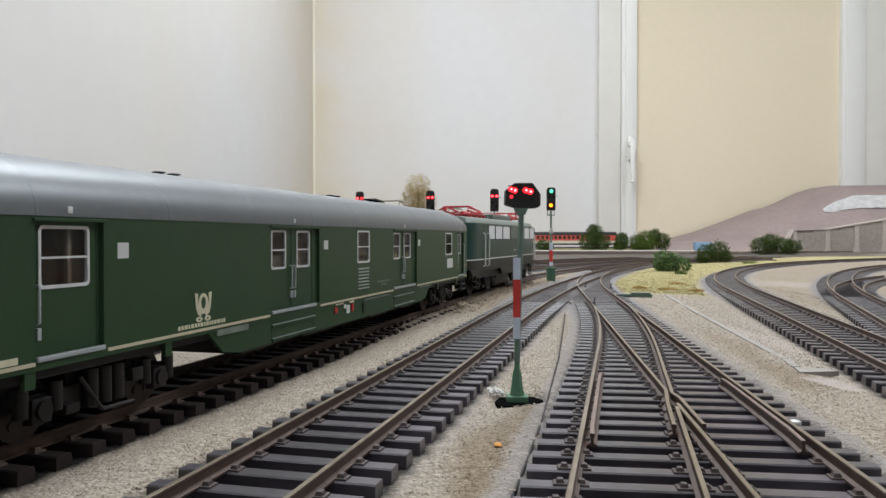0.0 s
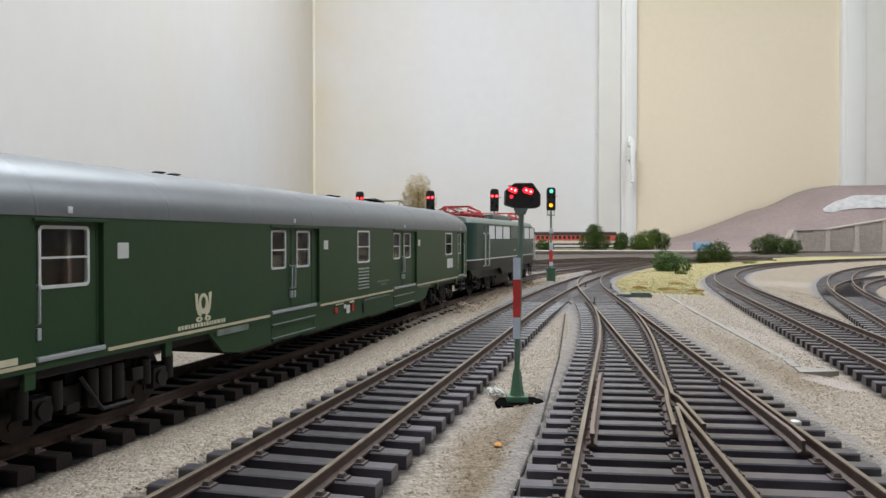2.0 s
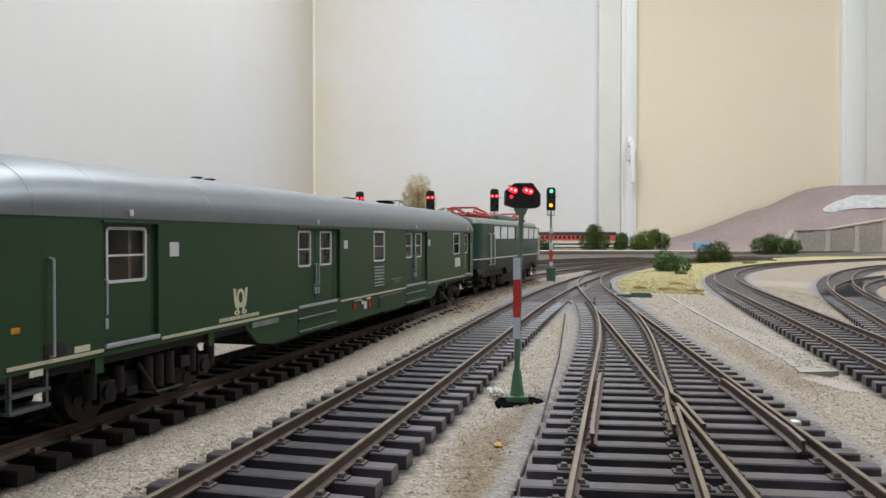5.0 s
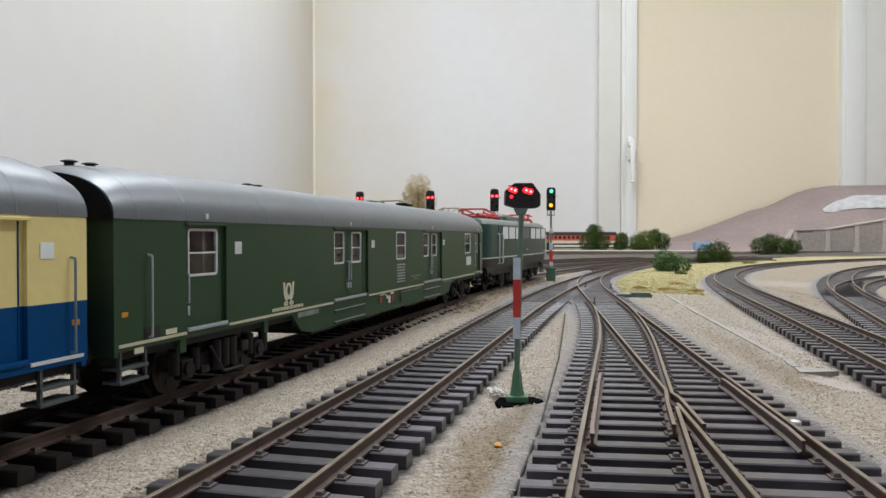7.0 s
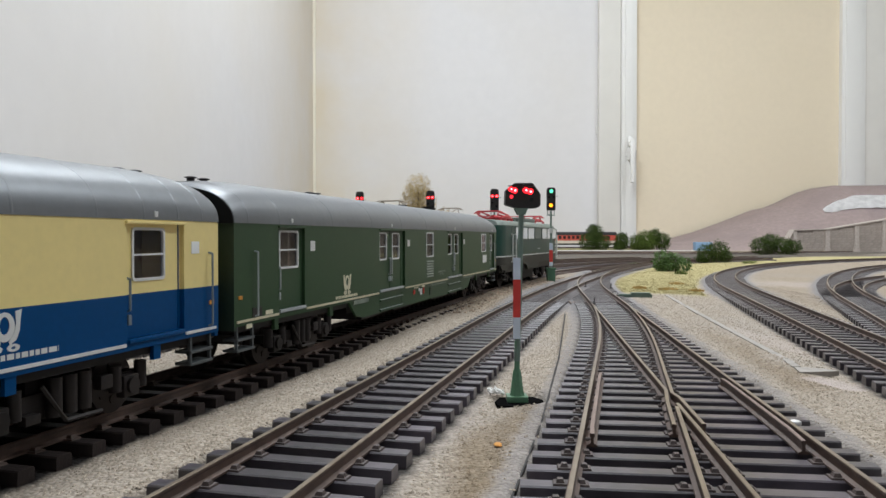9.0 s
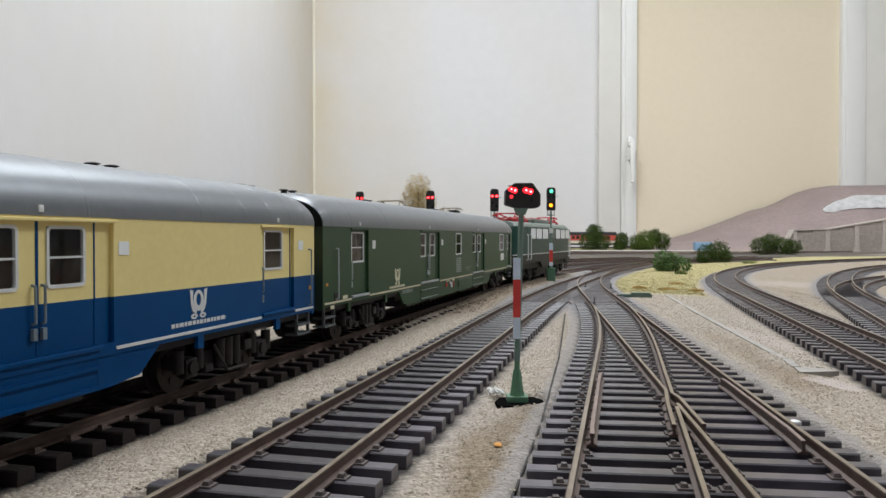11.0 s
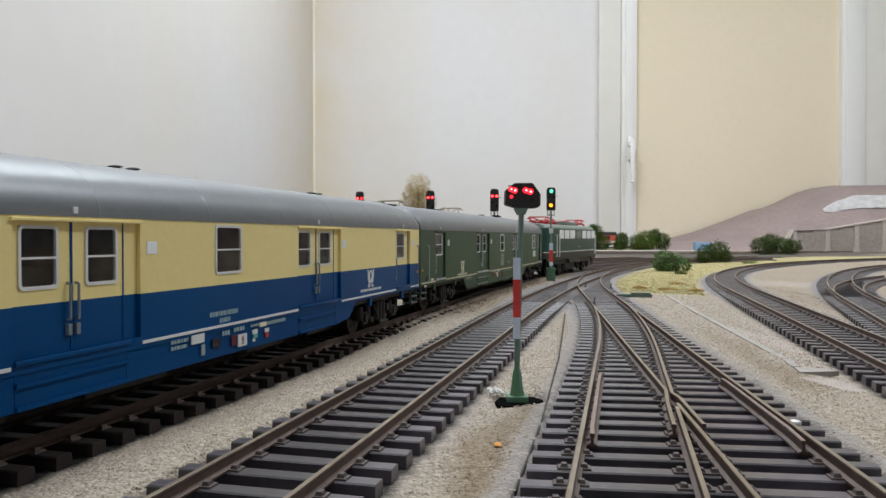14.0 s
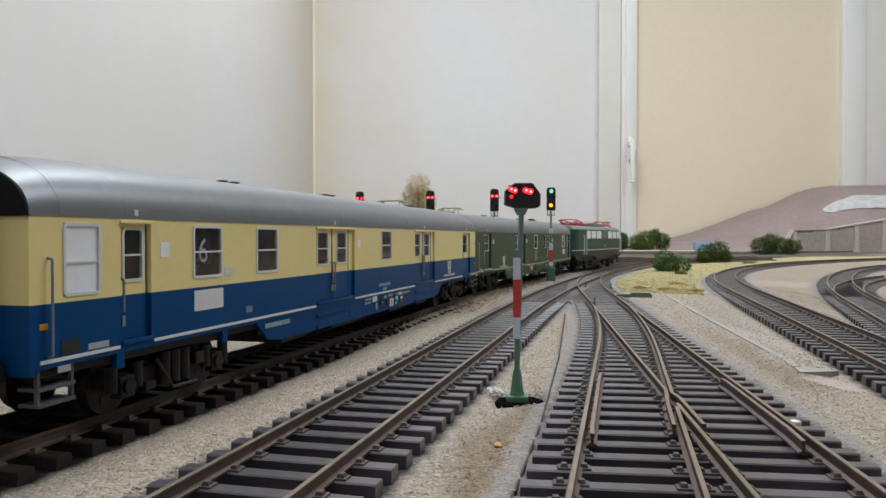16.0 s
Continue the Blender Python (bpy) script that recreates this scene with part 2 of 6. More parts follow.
def bent(bm, pts, r, seg=6):
    for a, b in zip(pts, pts[1:]):
        tube(bm, a, b, r, seg=seg)


def prism(bm, outline, axis, lo, hi, mat=0):
    """Extrudes a closed 2D outline along an axis: 'x' takes (y, z), 'y' takes (x, z), 'z' takes (x, y)."""
    put = {"x": lambda u, v, w: (w, u, v), "y": lambda u, v, w: (u, w, v), "z": lambda u, v, w: (u, v, w)}[axis]
    r0 = [bm.verts.new(put(u, v, lo)) for u, v in outline]
    r1 = [bm.verts.new(put(u, v, hi)) for u, v in outline]
    n = len(outline)
    fs = [bm.faces.new((r0[k], r0[(k + 1) % n], r1[(k + 1) % n], r1[k])) for k in range(n)]
    fs += [bm.faces.new(r0[::-1]), bm.faces.new(r1)]
    for f in fs:
        f.material_index = mat


def rounded(x0, x1, z0, z1, r, seg=4):
    pts = []
    for cx, cz, a0 in ((x1 - r, z1 - r, 0), (x0 + r, z1 - r, 90), (x0 + r, z0 + r, 180), (x1 - r, z0 + r, 270)):
        for k in range(seg + 1):
            a = radians(a0 + 90 * k / seg)
            pts.append((cx + r * math.cos(a), cz + r * math.sin(a)))
    return pts


def ring(bm, outer, inner, y0, y1):
    """A frame between two outlines of equal length, in the xz plane, from y0 to y1."""
    n = len(outer)
    layers = [[bm.verts.new((u, y, v)) for u, v in o] for o in (outer, inner) for y in (y0, y1)]
    o0, o1, i0, i1 = layers
    for k in range(n):
        j = (k + 1) % n
        for a, b in ((o0, o1), (i1, i0), (i0, o0), (o1, i1)):
            bm.faces.new((a[k], a[j], b[j], b[k]))


# ---------------------------------------------------------------- track plan
class Line:
    """A centre line: a straight run from (x0, y0) on a heading in degrees to the right of +y, then arcs (length, radius)."""

    def __init__(self, x0, y0, heading, pieces):
        self.start, self.pieces = (x0, y0, radians(heading)), pieces
        self.length = sum(p[0] for p in pieces)

    def at(self, s):
        x, y, h = self.start
        for k, (length, radius) in enumerate(self.pieces):
            d = s if k == len(self.pieces) - 1 else min(s, length)
            if k == 0 and s < 0:
                d = s
            if radius:
                t = d / radius
                x += radius * (math.cos(h) - math.cos(h + t))
                y += radius * (math.sin(h + t) - math.sin(h))
                h += t
            else:
                x, y = x + d * math.sin(h), y + d * math.cos(h)
            s -= d
            if s <= 0:
                break
        return x, y, h

    def side(self, s, off):
        x, y, h = self.at(s)
        return x + off * math.cos(h), y - off * math.sin(h), h

    def samples(self, step=4.0, lo=0.0, hi=None):
        hi = self.length if hi is None else hi
        n = max(2, int((hi - lo) / step))
        return [lo + (hi - lo) * k / n for k in range(n + 1)]


RAIL_Z, SLEEPER_Z = 4.5, 2.3
# the train's line starts where its arc length is zero
PSI = 15.11
ORIGIN = (-102.58 * math.cos(radians(PSI)), 102.58 * math.sin(radians(PSI)))


def parallel(off, far):
    """A line beside the train's, off to its right."""
    h = radians(PSI)
    back = 60
    x, y = ORIGIN[0] + off * math.cos(h) - back * math.sin(h), ORIGIN[1] - off * math.sin(h) - back * math.cos(h)
    return Line(x, y, PSI, [(377.7 + back, 0), (490, 2044 - off), (far, 850 - off)])


TRAIN = Line(*ORIGIN, PSI, [(377.7, 0), (490, 2044), (900, 850)])
LINES = dict(
    train=parallel(0, 850), left_a=parallel(-56, 900), left_b=parallel(-112, 950), left_c=parallel(-168, 950),
    mid=Line(-47.8, 10.0, 14.0, [(298.4, 0), (540, 3465), (140, 2760)]),
    straight=Line(41.2, 46.2, 7.1, [(408.7, 0), (467, 1366), (600, 1348)]),
    bend=Line(84.5, 40.3, 13.5, [(317.6 + 120, 0), (129, 1364), (1400, 1101)]),
    far_right=Line(109.7, 115.0, 21.6, [(190.2 + 100, 0), (356, 1796), (700, 1000)]),
)


# ---------------------------------------------------------------- room
def slab(name, x0, x1, y0, y1, z0, z1, mat, label, category):
    bm = bmesh.new()
    box(bm, x0, x1, y0, y1, z0, z1)
    return thing(name, bm, mat, label, category, kind="structure")


WALL_X, WALL_Y, CEIL, FLOOR = -447, 2588, 1560, -950
slab("floor", WALL_X, 3200, -2600, WALL_Y, FLOOR - 50, FLOOR, M["floor"], "dark brown room floor below the layout", "floor")
slab("ceiling", WALL_X, 3200, -2600, WALL_Y, CEIL, CEIL + 50, M["ceiling"], "plain white room ceiling above the layout", "ceiling")
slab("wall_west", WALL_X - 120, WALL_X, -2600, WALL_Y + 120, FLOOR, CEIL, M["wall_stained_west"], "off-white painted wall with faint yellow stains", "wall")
slab("wall_east", 3200, 3320, -2600, WALL_Y + 120, FLOOR, CEIL, M["wall_grey"], "plain off-white painted wall", "wall")
slab("wall_south", WALL_X, 3200, -2720, -2600, FLOOR, CEIL, M["wall_grey"], "plain grey painted wall", "wall")
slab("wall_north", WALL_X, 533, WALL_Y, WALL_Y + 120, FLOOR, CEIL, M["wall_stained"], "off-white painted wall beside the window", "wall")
slab("wall_north_below", 533, 3200, WALL_Y, WALL_Y + 120, FLOOR, -40, M["wall"], "off-white painted wall under the window", "wall")
slab("wall_north_beside", 1760, 3200, WALL_Y, WALL_Y + 120, -40, CEIL, M["wall"], "off-white painted wall beside the window", "wall")
bm = bmesh.new()
box(bm, WALL_X - 1, WALL_X + 9, WALL_Y - 9, WALL_Y + 1, FLOOR + 1, CEIL - 1, 2.5)
thing("trim", bm, M["trim"], "narrow white corner trim between the walls", "trim", kind="structure")


def make_window():
    top = CEIL - 40
    win = root("window_1", "white plastic window frame with a drawn beige blind", "window", kind="structure")
    for name, x0, x1, y0, y1 in (("frame", 533, 608, -22, 60), ("sash", 608.5, 661, -30, 50), ("sash", 1359, 1441, -30, 50), ("frame", 1441.5, 1760, -22, 60)):
        bm = bmesh.new()
        box(bm, x0, x1, WALL_Y + y0, WALL_Y + y1, -38, top, 4)
        if name == "sash":
            box(bm, x0 + 12, x1 - 12, WALL_Y + y0 - 4, WALL_Y + y0 + 1, -36, top - 2, 2)
        part(name, bm, M["jamb"] if name == "frame" else M["pvc"], win, smooth=40)
    bm = bmesh.new()
    box(bm, 661, 1359, WALL_Y - 26, WALL_Y + 40, -38, 10, 4)
    box(bm, 533, 1760, WALL_Y - 22, WALL_Y + 60, top, CEIL - 1)
    part("frame", bm, M["pvc"], win)
    bm = bmesh.new()
    n = 60
    for k in range(n + 1):
        x = 661 + 698 * k / n
        y = WALL_Y - 10 + 0.25 * math.sin(k * 0.2)
        bm.verts.new((x, y, 10)), bm.verts.new((x, y, top)), bm.verts.new((x, y + 3, 10)), bm.verts.new((x, y + 3, top))
    bm.verts.ensure_lookup_table()
    for k in range(n):
        a, b = 4 * k, 4 * k + 4
        for q in ((a, b, b + 1, a + 1), (a + 2, a + 3, b + 3, b + 2), (a + 1, b + 1, b + 3, a + 3)):
            bm.faces.new([bm.verts[i] for i in q])
    part("blind", bm, M["blind"], win, "plain beige fabric blind", smooth=40)
    bm = bmesh.new()
    box(bm, 627, 645, WALL_Y - 46, WALL_Y - 39, 300, 380, 3)
    box(bm, 629, 643, WALL_Y - 66, WALL_Y - 46, 345, 362, 3)
    box(bm, 628, 644, WALL_Y - 78, WALL_Y - 64, 222, 365, 5)
    part("handle", bm, M["pvc"], win, "white lever window handle pointing down", smooth=40)
    bm = bmesh.new()
    box(bm, 526, 533, WALL_Y - 6, WALL_Y - 0.5, 395, 425, 2)
    part("hinge", bm, M["pvc"], win)


make_window()


# ---------------------------------------------------------------- ground
def near_lines(x, y, cache={}):
    """Signed distance to each line, right of it positive, by its sampled points."""
    if not cache:
        for name, ln in LINES.items():
            pts = [ln.at(t) for t in ln.samples(12, -300)]
            cache[name] = (np.array([(p[0], p[1]) for p in pts]), np.array([p[2] for p in pts]))
    out = {}
    for name, (pts, hd) in cache.items():
        best = np.full(x.shape, 1e9)
        sign = np.zeros(x.shape)
        for (px, py), h in zip(pts, hd):
            dx, dy = x - px, y - py
            along = dx * math.sin(h) + dy * math.cos(h)
            across = dx * math.cos(h) - dy * math.sin(h)
            d = np.hypot(np.maximum(np.abs(along) - 6.5, 0), across)
            m = d < best
            best[m], sign[m] = d[m], across[m]
        out[name] = np.where(sign < 0, -best, best)
    return out


def smooth_step(v, a, b):
    t = np.clip((v - a) / (b - a), 0, 1)
    return t * t * (3 - 2 * t)


def branch_x(y):
    """Centre of the turnout's left road at a given y."""
    base = 41.2 + (y - 46.2) * math.tan(radians(7.1))
    k = 0.112
    if y < 213:
        return base - k * (296 - y)
    if y < 379:
        return base - k * (379 - y) ** 2 / 332
    return base


def relief(x, y):
    """Ground height, and the zones: dark track bed with painted sleeper shadow, grey dusty bed, grass."""
    d = near_lines(x, y)
    d["branch"] = x - np.vectorize(branch_x)(y)
    d["branch"] = np.where(y > 388, 1e9, d["branch"])
    z = np.full(x.shape, 1.3)
    bed = np.zeros(x.shape)
    for name, v in d.items():
        a = np.abs(v)
        if name == "train":
            # further off the ballast buries the sleeper ends up to the rail
            a = np.where(v > 0, a + 6.2 * smooth_step(y, 190, 330), a)
        inner = 1 - smooth_step(a, 15.3, 16.8)
        bed = np.maximum(bed, inner)
    # exposed sleeper ends to the right of the train's and middle lines, and left of the bend
    for name, lo, hi in (("train", 14, 22), ("mid", 14, 26)):
        m = (d[name] > lo) & (d[name] < hi + 8)
        z = np.where(m, np.minimum(z, 0.2 + 1.1 * smooth_step(d[name], hi - 4, hi + 8)), z)
    m = (d["bend"] < -14) & (d["bend"] > -30)
    z = np.where(m, np.minimum(z, 0.1 + 1.2 * smooth_step(-d["bend"], 18, 30)), z)
    rough = np.array([noise.noise(Vector((a * 0.16, b * 0.16, 0))) * 0.35 + noise.noise(Vector((a * 0.03, b * 0.03, 5))) * 0.5 for a, b in zip(x.ravel(), y.ravel())]).reshape(x.shape)
    z = z + rough * (1 - bed)
    z = z * (1 - bed) + bed * 0.05
    bank = smooth_step(d["train"], 8.5, 10.5) * (1 - smooth_step(d["train"], 17, 25)) * smooth_step(y, 190, 330) * (1 - bed)
    z = z + 1.5 * bank * (1 - smooth_step(y, 342, 434))
    # the ballast heaps up between the lines at the signals
    heap = smooth_step(y, 342, 434) * (1 - bed) * (d["train"] > 0) * smooth_step(-d["mid"], 15, 19)
    z = z + 2.5 * heap
    # an open pit round the dwarf signal's foot
    pit = (x > 12.0) & (x < 22.0) & (y > 159.6) & (y < 169.0)
    z = np.where(pit, -3.5, z)
    bed = np.where(pit, 1.0, bed)
    dusty = np.zeros(x.shape)
    for name, v in d.items():
        start = {"straight": 277, "mid": 305, "bend": 370, "far_right": 350}.get(name, 647)
        dusty = np.maximum(dusty, (1 - smooth_step(np.abs(v), 16.5, 21)) * smooth_step(y, start, start + 130))
    yard = smooth_step(y, 592, 832) * smooth_step(-d["straight"], -16, -8)
    far = smooth_step(y, 1130, 1280) * (1 - smooth_step(y, 1780, 1900)) * (1 - smooth_step(x, 800, 1000))
    bed = np.maximum(bed, 0.72 * np.maximum(yard * (y < 1850), far))
    dusty = np.where(y > 700, dusty * (1 - 0.95 * smooth_step(y, 700, 950)), dusty)
    z = np.where(dusty > 0, np.maximum(z, 2.0 * dusty * bed), z)
    grass = smooth_step(d["straight"], 16, 21) * smooth_step(-d["bend"], 19, 25) * smooth_step(y + 12 * np.sin(x * 0.09), 442, 481)
    grass = np.maximum(grass, smooth_step(-d["bend"], 17, 22) * smooth_step(d["straight"], 16, 21) * smooth_step(y, 518, 592))
    grass = grass * (1 - smooth_step(y, 1380, 1480))
    bed = np.where(y > 700, bed * (1 - grass), bed)
    grey = np.zeros(x.shape)
    for name, side, hi in (("straight", 1, 20), ("mid", 1, 18.5), ("branch", -1, 20.5)):
        v = d[name] * side
        grey = np.maximum(grey, smooth_step(v, 14, 16) * (1 - smooth_step(v, hi - 1, hi + 0.5)) * (1 - 0.65 * (name == "mid")))
    # brown earth showing between the lines near the signal, and pale plaster dust by the duct and inside the bend
    wave = 4 * np.sin(y * 0.11) + 3 * np.sin(x * 0.23)
    brown = smooth_step(d["mid"] + wave * 0.5, 20, 26) * smooth_step(-d["branch"], 18.5, 21) * (1 - smooth_step(y + wave, 135, 165))
    brown = np.maximum(brown, 0.8 * smooth_step(d["straight"], 21, 27) * smooth_step(-d["bend"] + wave, 24, 38) * (1 - smooth_step(y + 2 * wave, 190, 330)))
    brown = np.maximum(brown, 0.75 * smooth_step(y, 300, 400) * (1 - smooth_step(y, 600, 720)) * (d["train"] > 0) * smooth_step(-d["mid"], 14, 18))
    brown = np.maximum(brown, 0.5 * smooth_step(d["bend"], 17, 24) * smooth_step(y, 330, 430))
    pale = np.zeros(x.shape)
    for cx, cy, rx, ry, k in ((96, 183, 8, 8, 0.9), (112, 262, 9, 34, 0.5), (2, 190, 6, 60, 0.35), (262, 560, 30, 50, 0.4), (-20, 130, 8, 40, 0.4)):
        q = np.hypot((x - cx) / rx, (y - cy) / ry) + 0.12 * np.sin(x * 0.5) + 0.12 * np.sin(y * 0.37 + x * 0.2)
        pale = np.maximum(pale, k * (1 - smooth_step(q, 0.55, 1.2)))
    return z, bed, dusty, grass, grey, d, brown, pale


def spread(*stretches):
    out = [stretches[0][0]]
    for lo, hi, step in stretches:
        n = max(1, int(round((hi - lo) / step)))
        out += [lo + (hi - lo) * (k + 1) / n for k in range(n)]
    return np.array(out)


def make_ground():
    xs = spread((-445, -130, 20), (-130, 200, 2.4), (200, 420, 6), (420, 1000, 16), (1000, 2300, 60))
    ys = spread((-400, 40, 30), (40, 420, 2.4), (420, 760, 5), (760, 1300, 12), (1300, 2570, 30))
    gx, gy = np.meshgrid(xs, ys)
    z, bed, dusty, grass, grey, _, brown, pale = relief(gx, gy)
    nx, ny = len(xs), len(ys)
    verts = np.stack([gx.ravel(), gy.ravel(), z.ravel()], 1) * MM
    i = np.arange(nx * ny).reshape(ny, nx)
    quads = np.stack([i[:-1, :-1].ravel(), i[:-1, 1:].ravel(), i[1:, 1:].ravel(), i[1:, :-1].ravel()], 1)
    me = bpy.data.meshes.new("ground")
    me.from_pydata(verts.tolist(), [], quads.tolist())
    for name, values in (("bed", bed), ("dusty", dusty), ("grass", grass), ("grey", grey), ("brown", brown), ("pale", pale)):
        me.attributes.new(name, "FLOAT", "POINT").data.foreach_set("value", values.ravel().astype(np.float32))
    me.polygons.foreach_set("use_smooth", [True] * len(me.polygons))
    mat = bpy.data.materials.new("layout_ground")
    mat.use_nodes = True
    n, l = mat.node_tree.nodes, mat.node_tree.links
    b = n["Principled BSDF"]
    b.inputs["Roughness"].default_value = 0.9
    b.inputs["Specular IOR Level"].default_value = 0.2
    tc = n.new("ShaderNodeTexCoord")

    def tex(kind, scale, detail=3):
        t = n.new(kind)
        t.inputs["Scale"].default_value = scale
        if kind == "ShaderNodeTexNoise":
            t.inputs["Detail"].default_value = detail
        l.new(tc.outputs["Object"], t.inputs["Vector"])
        return t

    def blend(fac, a, c, fac_value=None):
        m = n.new("ShaderNodeMix")
        m.data_type = "RGBA"
        if fac is not None:
            l.new(fac, m.inputs[0])
        else:
            m.inputs[0].default_value = fac_value
        for k, v in ((6, a), (7, c)):
            if isinstance(v, tuple):
                m.inputs[k].default_value = (*v, 1)
            else:
                l.new(v, m.inputs[k])
        return m.outputs[2]

    def attribute(name):
        a = n.new("ShaderNodeAttribute")
        a.attribute_name = name
        return a.outputs["Fac"]

    cells = tex("ShaderNodeTexVoronoi", 1250)
    ramp = n.new("ShaderNodeValToRGB")
    e = ramp.color_ramp.elements
    e[0].position, e[0].color = 0.0, (0.24, 0.2, 0.158, 1)
    e[1].position, e[1].color = 1.0, (0.435, 0.38, 0.32, 1)
    mid = e.new(0.5)
    mid.color = (0.34, 0.29, 0.235, 1)
    sep = n.new("ShaderNodeSeparateColor")
    l.new(cells.outputs["Color"], sep.inputs[0])
    l.new(sep.outputs[0], ramp.inputs["Fac"])
    wide = tex("ShaderNodeTexNoise", 18)
    span = n.new("ShaderNodeMapRange")
    span.inputs["From Min"].default_value, span.inputs["From Max"].default_value = 0.42, 0.66
    l.new(wide.outputs["Fac"], span.inputs["Value"])
    half = n.new("ShaderNodeMath")
    half.operation = "MULTIPLY"
    half.inputs[1].default_value = 0.55
    l.new(span.outputs["Result"], half.inputs[0])
    gravel = blend(half.outputs[0], ramp.outputs["Color"], (0.32, 0.272, 0.218))
    patch = tex("ShaderNodeTexNoise", 11, 5)
    worn = n.new("ShaderNodeMapRange")
    worn.inputs["From Min"].default_value, worn.inputs["From Max"].default_value = 0.5, 0.62
    worn.inputs["To Max"].default_value = 0.4
    l.new(patch.outputs["Fac"], worn.inputs["Value"])
    gravel = blend(worn.outputs["Result"], gravel, (0.335, 0.305, 0.28))
    fine = tex("ShaderNodeTexNoise", 1500)
    dust = n.new("ShaderNodeValToRGB")
    dust.color_ramp.elements[0].color, dust.color_ramp.elements[1].color = (0.165, 0.155, 0.158, 1), (0.28, 0.265, 0.268, 1)
    l.new(fine.outputs["Fac"], dust.inputs["Fac"])
    straw = n.new("ShaderNodeValToRGB")
    straw.color_ramp.elements[0].color, straw.color_ramp.elements[1].color = (0.36, 0.315, 0.16, 1), (0.44, 0.38, 0.2, 1)
    l.new(wide.outputs["Fac"], straw.inputs["Fac"])
    earth = n.new("ShaderNodeMix")
    earth.data_type, earth.blend_type = "RGBA", "MULTIPLY"
    earth.inputs[7].default_value = (0.68, 0.62, 0.53, 1)
    l.new(attribute("brown"), earth.inputs[0])
    l.new(gravel, earth.inputs[6])
    gravel = blend(attribute("pale"), earth.outputs[2], (0.41, 0.35, 0.32))
    col = blend(attribute("grass"), gravel, straw.outputs["Color"])
    col = blend(attribute("grey"), col, blend(None, ramp.outputs["Color"], dust.outputs["Color"], 0.62))
    # dark plastic base, with the shadow between the sleepers mixed into its colour
    col = blend(attribute("bed"), col, (0.03, 0.027, 0.026))
    col = blend(attribute("dusty"), col, dust.outputs["Color"])
    l.new(col, b.inputs["Base Color"])
    bp = n.new("ShaderNodeBump")
    bp.inputs["Strength"].default_value = 0.8
    bp.inputs["Distance"].default_value = 0.0007
    l.new(cells.outputs["Distance"], bp.inputs["Height"])
    bp.invert = True
    l.new(bp.outputs["Normal"], b.inputs["Normal"])
    me.materials.append(mat)
    ob = new("ground", me)
    tagged(ob, "sandy grey ballast and dry grass of a model railway layout", "ground", kind="structure")
    bm = bmesh.new()
    box(bm, -446, 2300, -400, 2570, -30, -6)
    thing("baseboard_panel", bm, M["bark"], "wooden board that carries the layout", "baseboard", kind="structure")


make_ground()


# ---------------------------------------------------------------- tracks
RAIL_PROFILE = ((-0.85, 2.3), (-0.85, 2.6), (-0.24, 2.9), (-0.24, 3.8), (-0.38, 4.0), (-0.38, 4.4), (-0.3, 4.5),
                (0.3, 4.5), (0.38, 4.4), (0.38, 4.0), (0.24, 3.8), (0.24, 2.9), (0.85, 2.6), (0.85, 2.3))


def rail_mesh(points):
    """A rail swept along (x, y, heading) points; brown sides and a worn head."""
    bm = bmesh.new()
    rings = []
    for x, y, h in points:
        c, s = math.cos(h), math.sin(h)
        rings.append([bm.verts.new((x + u * c, y - u * s, v)) for u, v in RAIL_PROFILE])
    n = len(RAIL_PROFILE)
    for a, b in zip(rings, rings[1:]):
        for k in range(n):
            f = bm.faces.new((a[k], a[(k + 1) % n], b[(k + 1) % n], b[k]))
            f.material_index = 1 if 5 <= k <= 7 else 0
    bm.faces.new(rings[0]), bm.faces.new(rings[-1][::-1])
    return bm


def chair_bm(bm, x):
    """A brown base plate under the rail with a clip on either side."""
    box(bm, x - 2.5, x + 2.5, -1.15, 1.15, SLEEPER_Z - 0.05, SLEEPER_Z + 0.28, mat=1, taper=0.1)
    for side in (-1, 1):
        u = x + side * 1.45
        box(bm, u - 0.62, u + 0.62, -0.72, 0.72, SLEEPER_Z + 0.2, SLEEPER_Z + 0.78, mat=1, taper=0.25)


def sleeper_bm(half_length, chairs, width=3.3):
    bm = bmesh.new()
    w = width / 2
    prism(bm, [(-w, 0.1), (w, 0.1), (w - 0.1, SLEEPER_Z - 0.22), (w - 0.32, SLEEPER_Z), (-w + 0.32, SLEEPER_Z), (-w + 0.1, SLEEPER_Z - 0.22)], "x", -half_length, half_length)
    for c in chairs:
        chair_bm(bm, c)
    return bm


def joined_sleepers(poses, half=15.2, width=3.3):
    verts, faces = [], []
    for x, y, h in poses:
        c, s = math.cos(h), math.sin(h)
        o = len(verts)
        for z in (0.1, SLEEPER_Z):
            for u, v in ((-half, -width / 2), (half, -width / 2), (half, width / 2), (-half, width / 2)):
                verts.append(((x + u * c + v * s) * MM, (y - u * s + v * c) * MM, z * MM))
        faces += [[o + i for i in q] for q in ((4, 5, 6, 7), (0, 1, 5, 4), (1, 2, 6, 5), (2, 3, 7, 6), (3, 0, 4, 7))]
    me = bpy.data.meshes.new("sleepers")
    me.from_pydata(verts, [], faces)
    me.materials.append(M["sleeper_far"])
    return me


SLEEPER = mesh_of(sleeper_bm(15.2, (-8.25, 8.25)), "sleeper", [M["sleeper"], M["chair"]])
# sleepers under the train, their shade held in the colour
SLEEPER_SHADED = mesh_of(sleeper_bm(15.2, (-8.25, 8.25)), "sleeper", [M["sleeper_shaded"], M["rail_side"]])


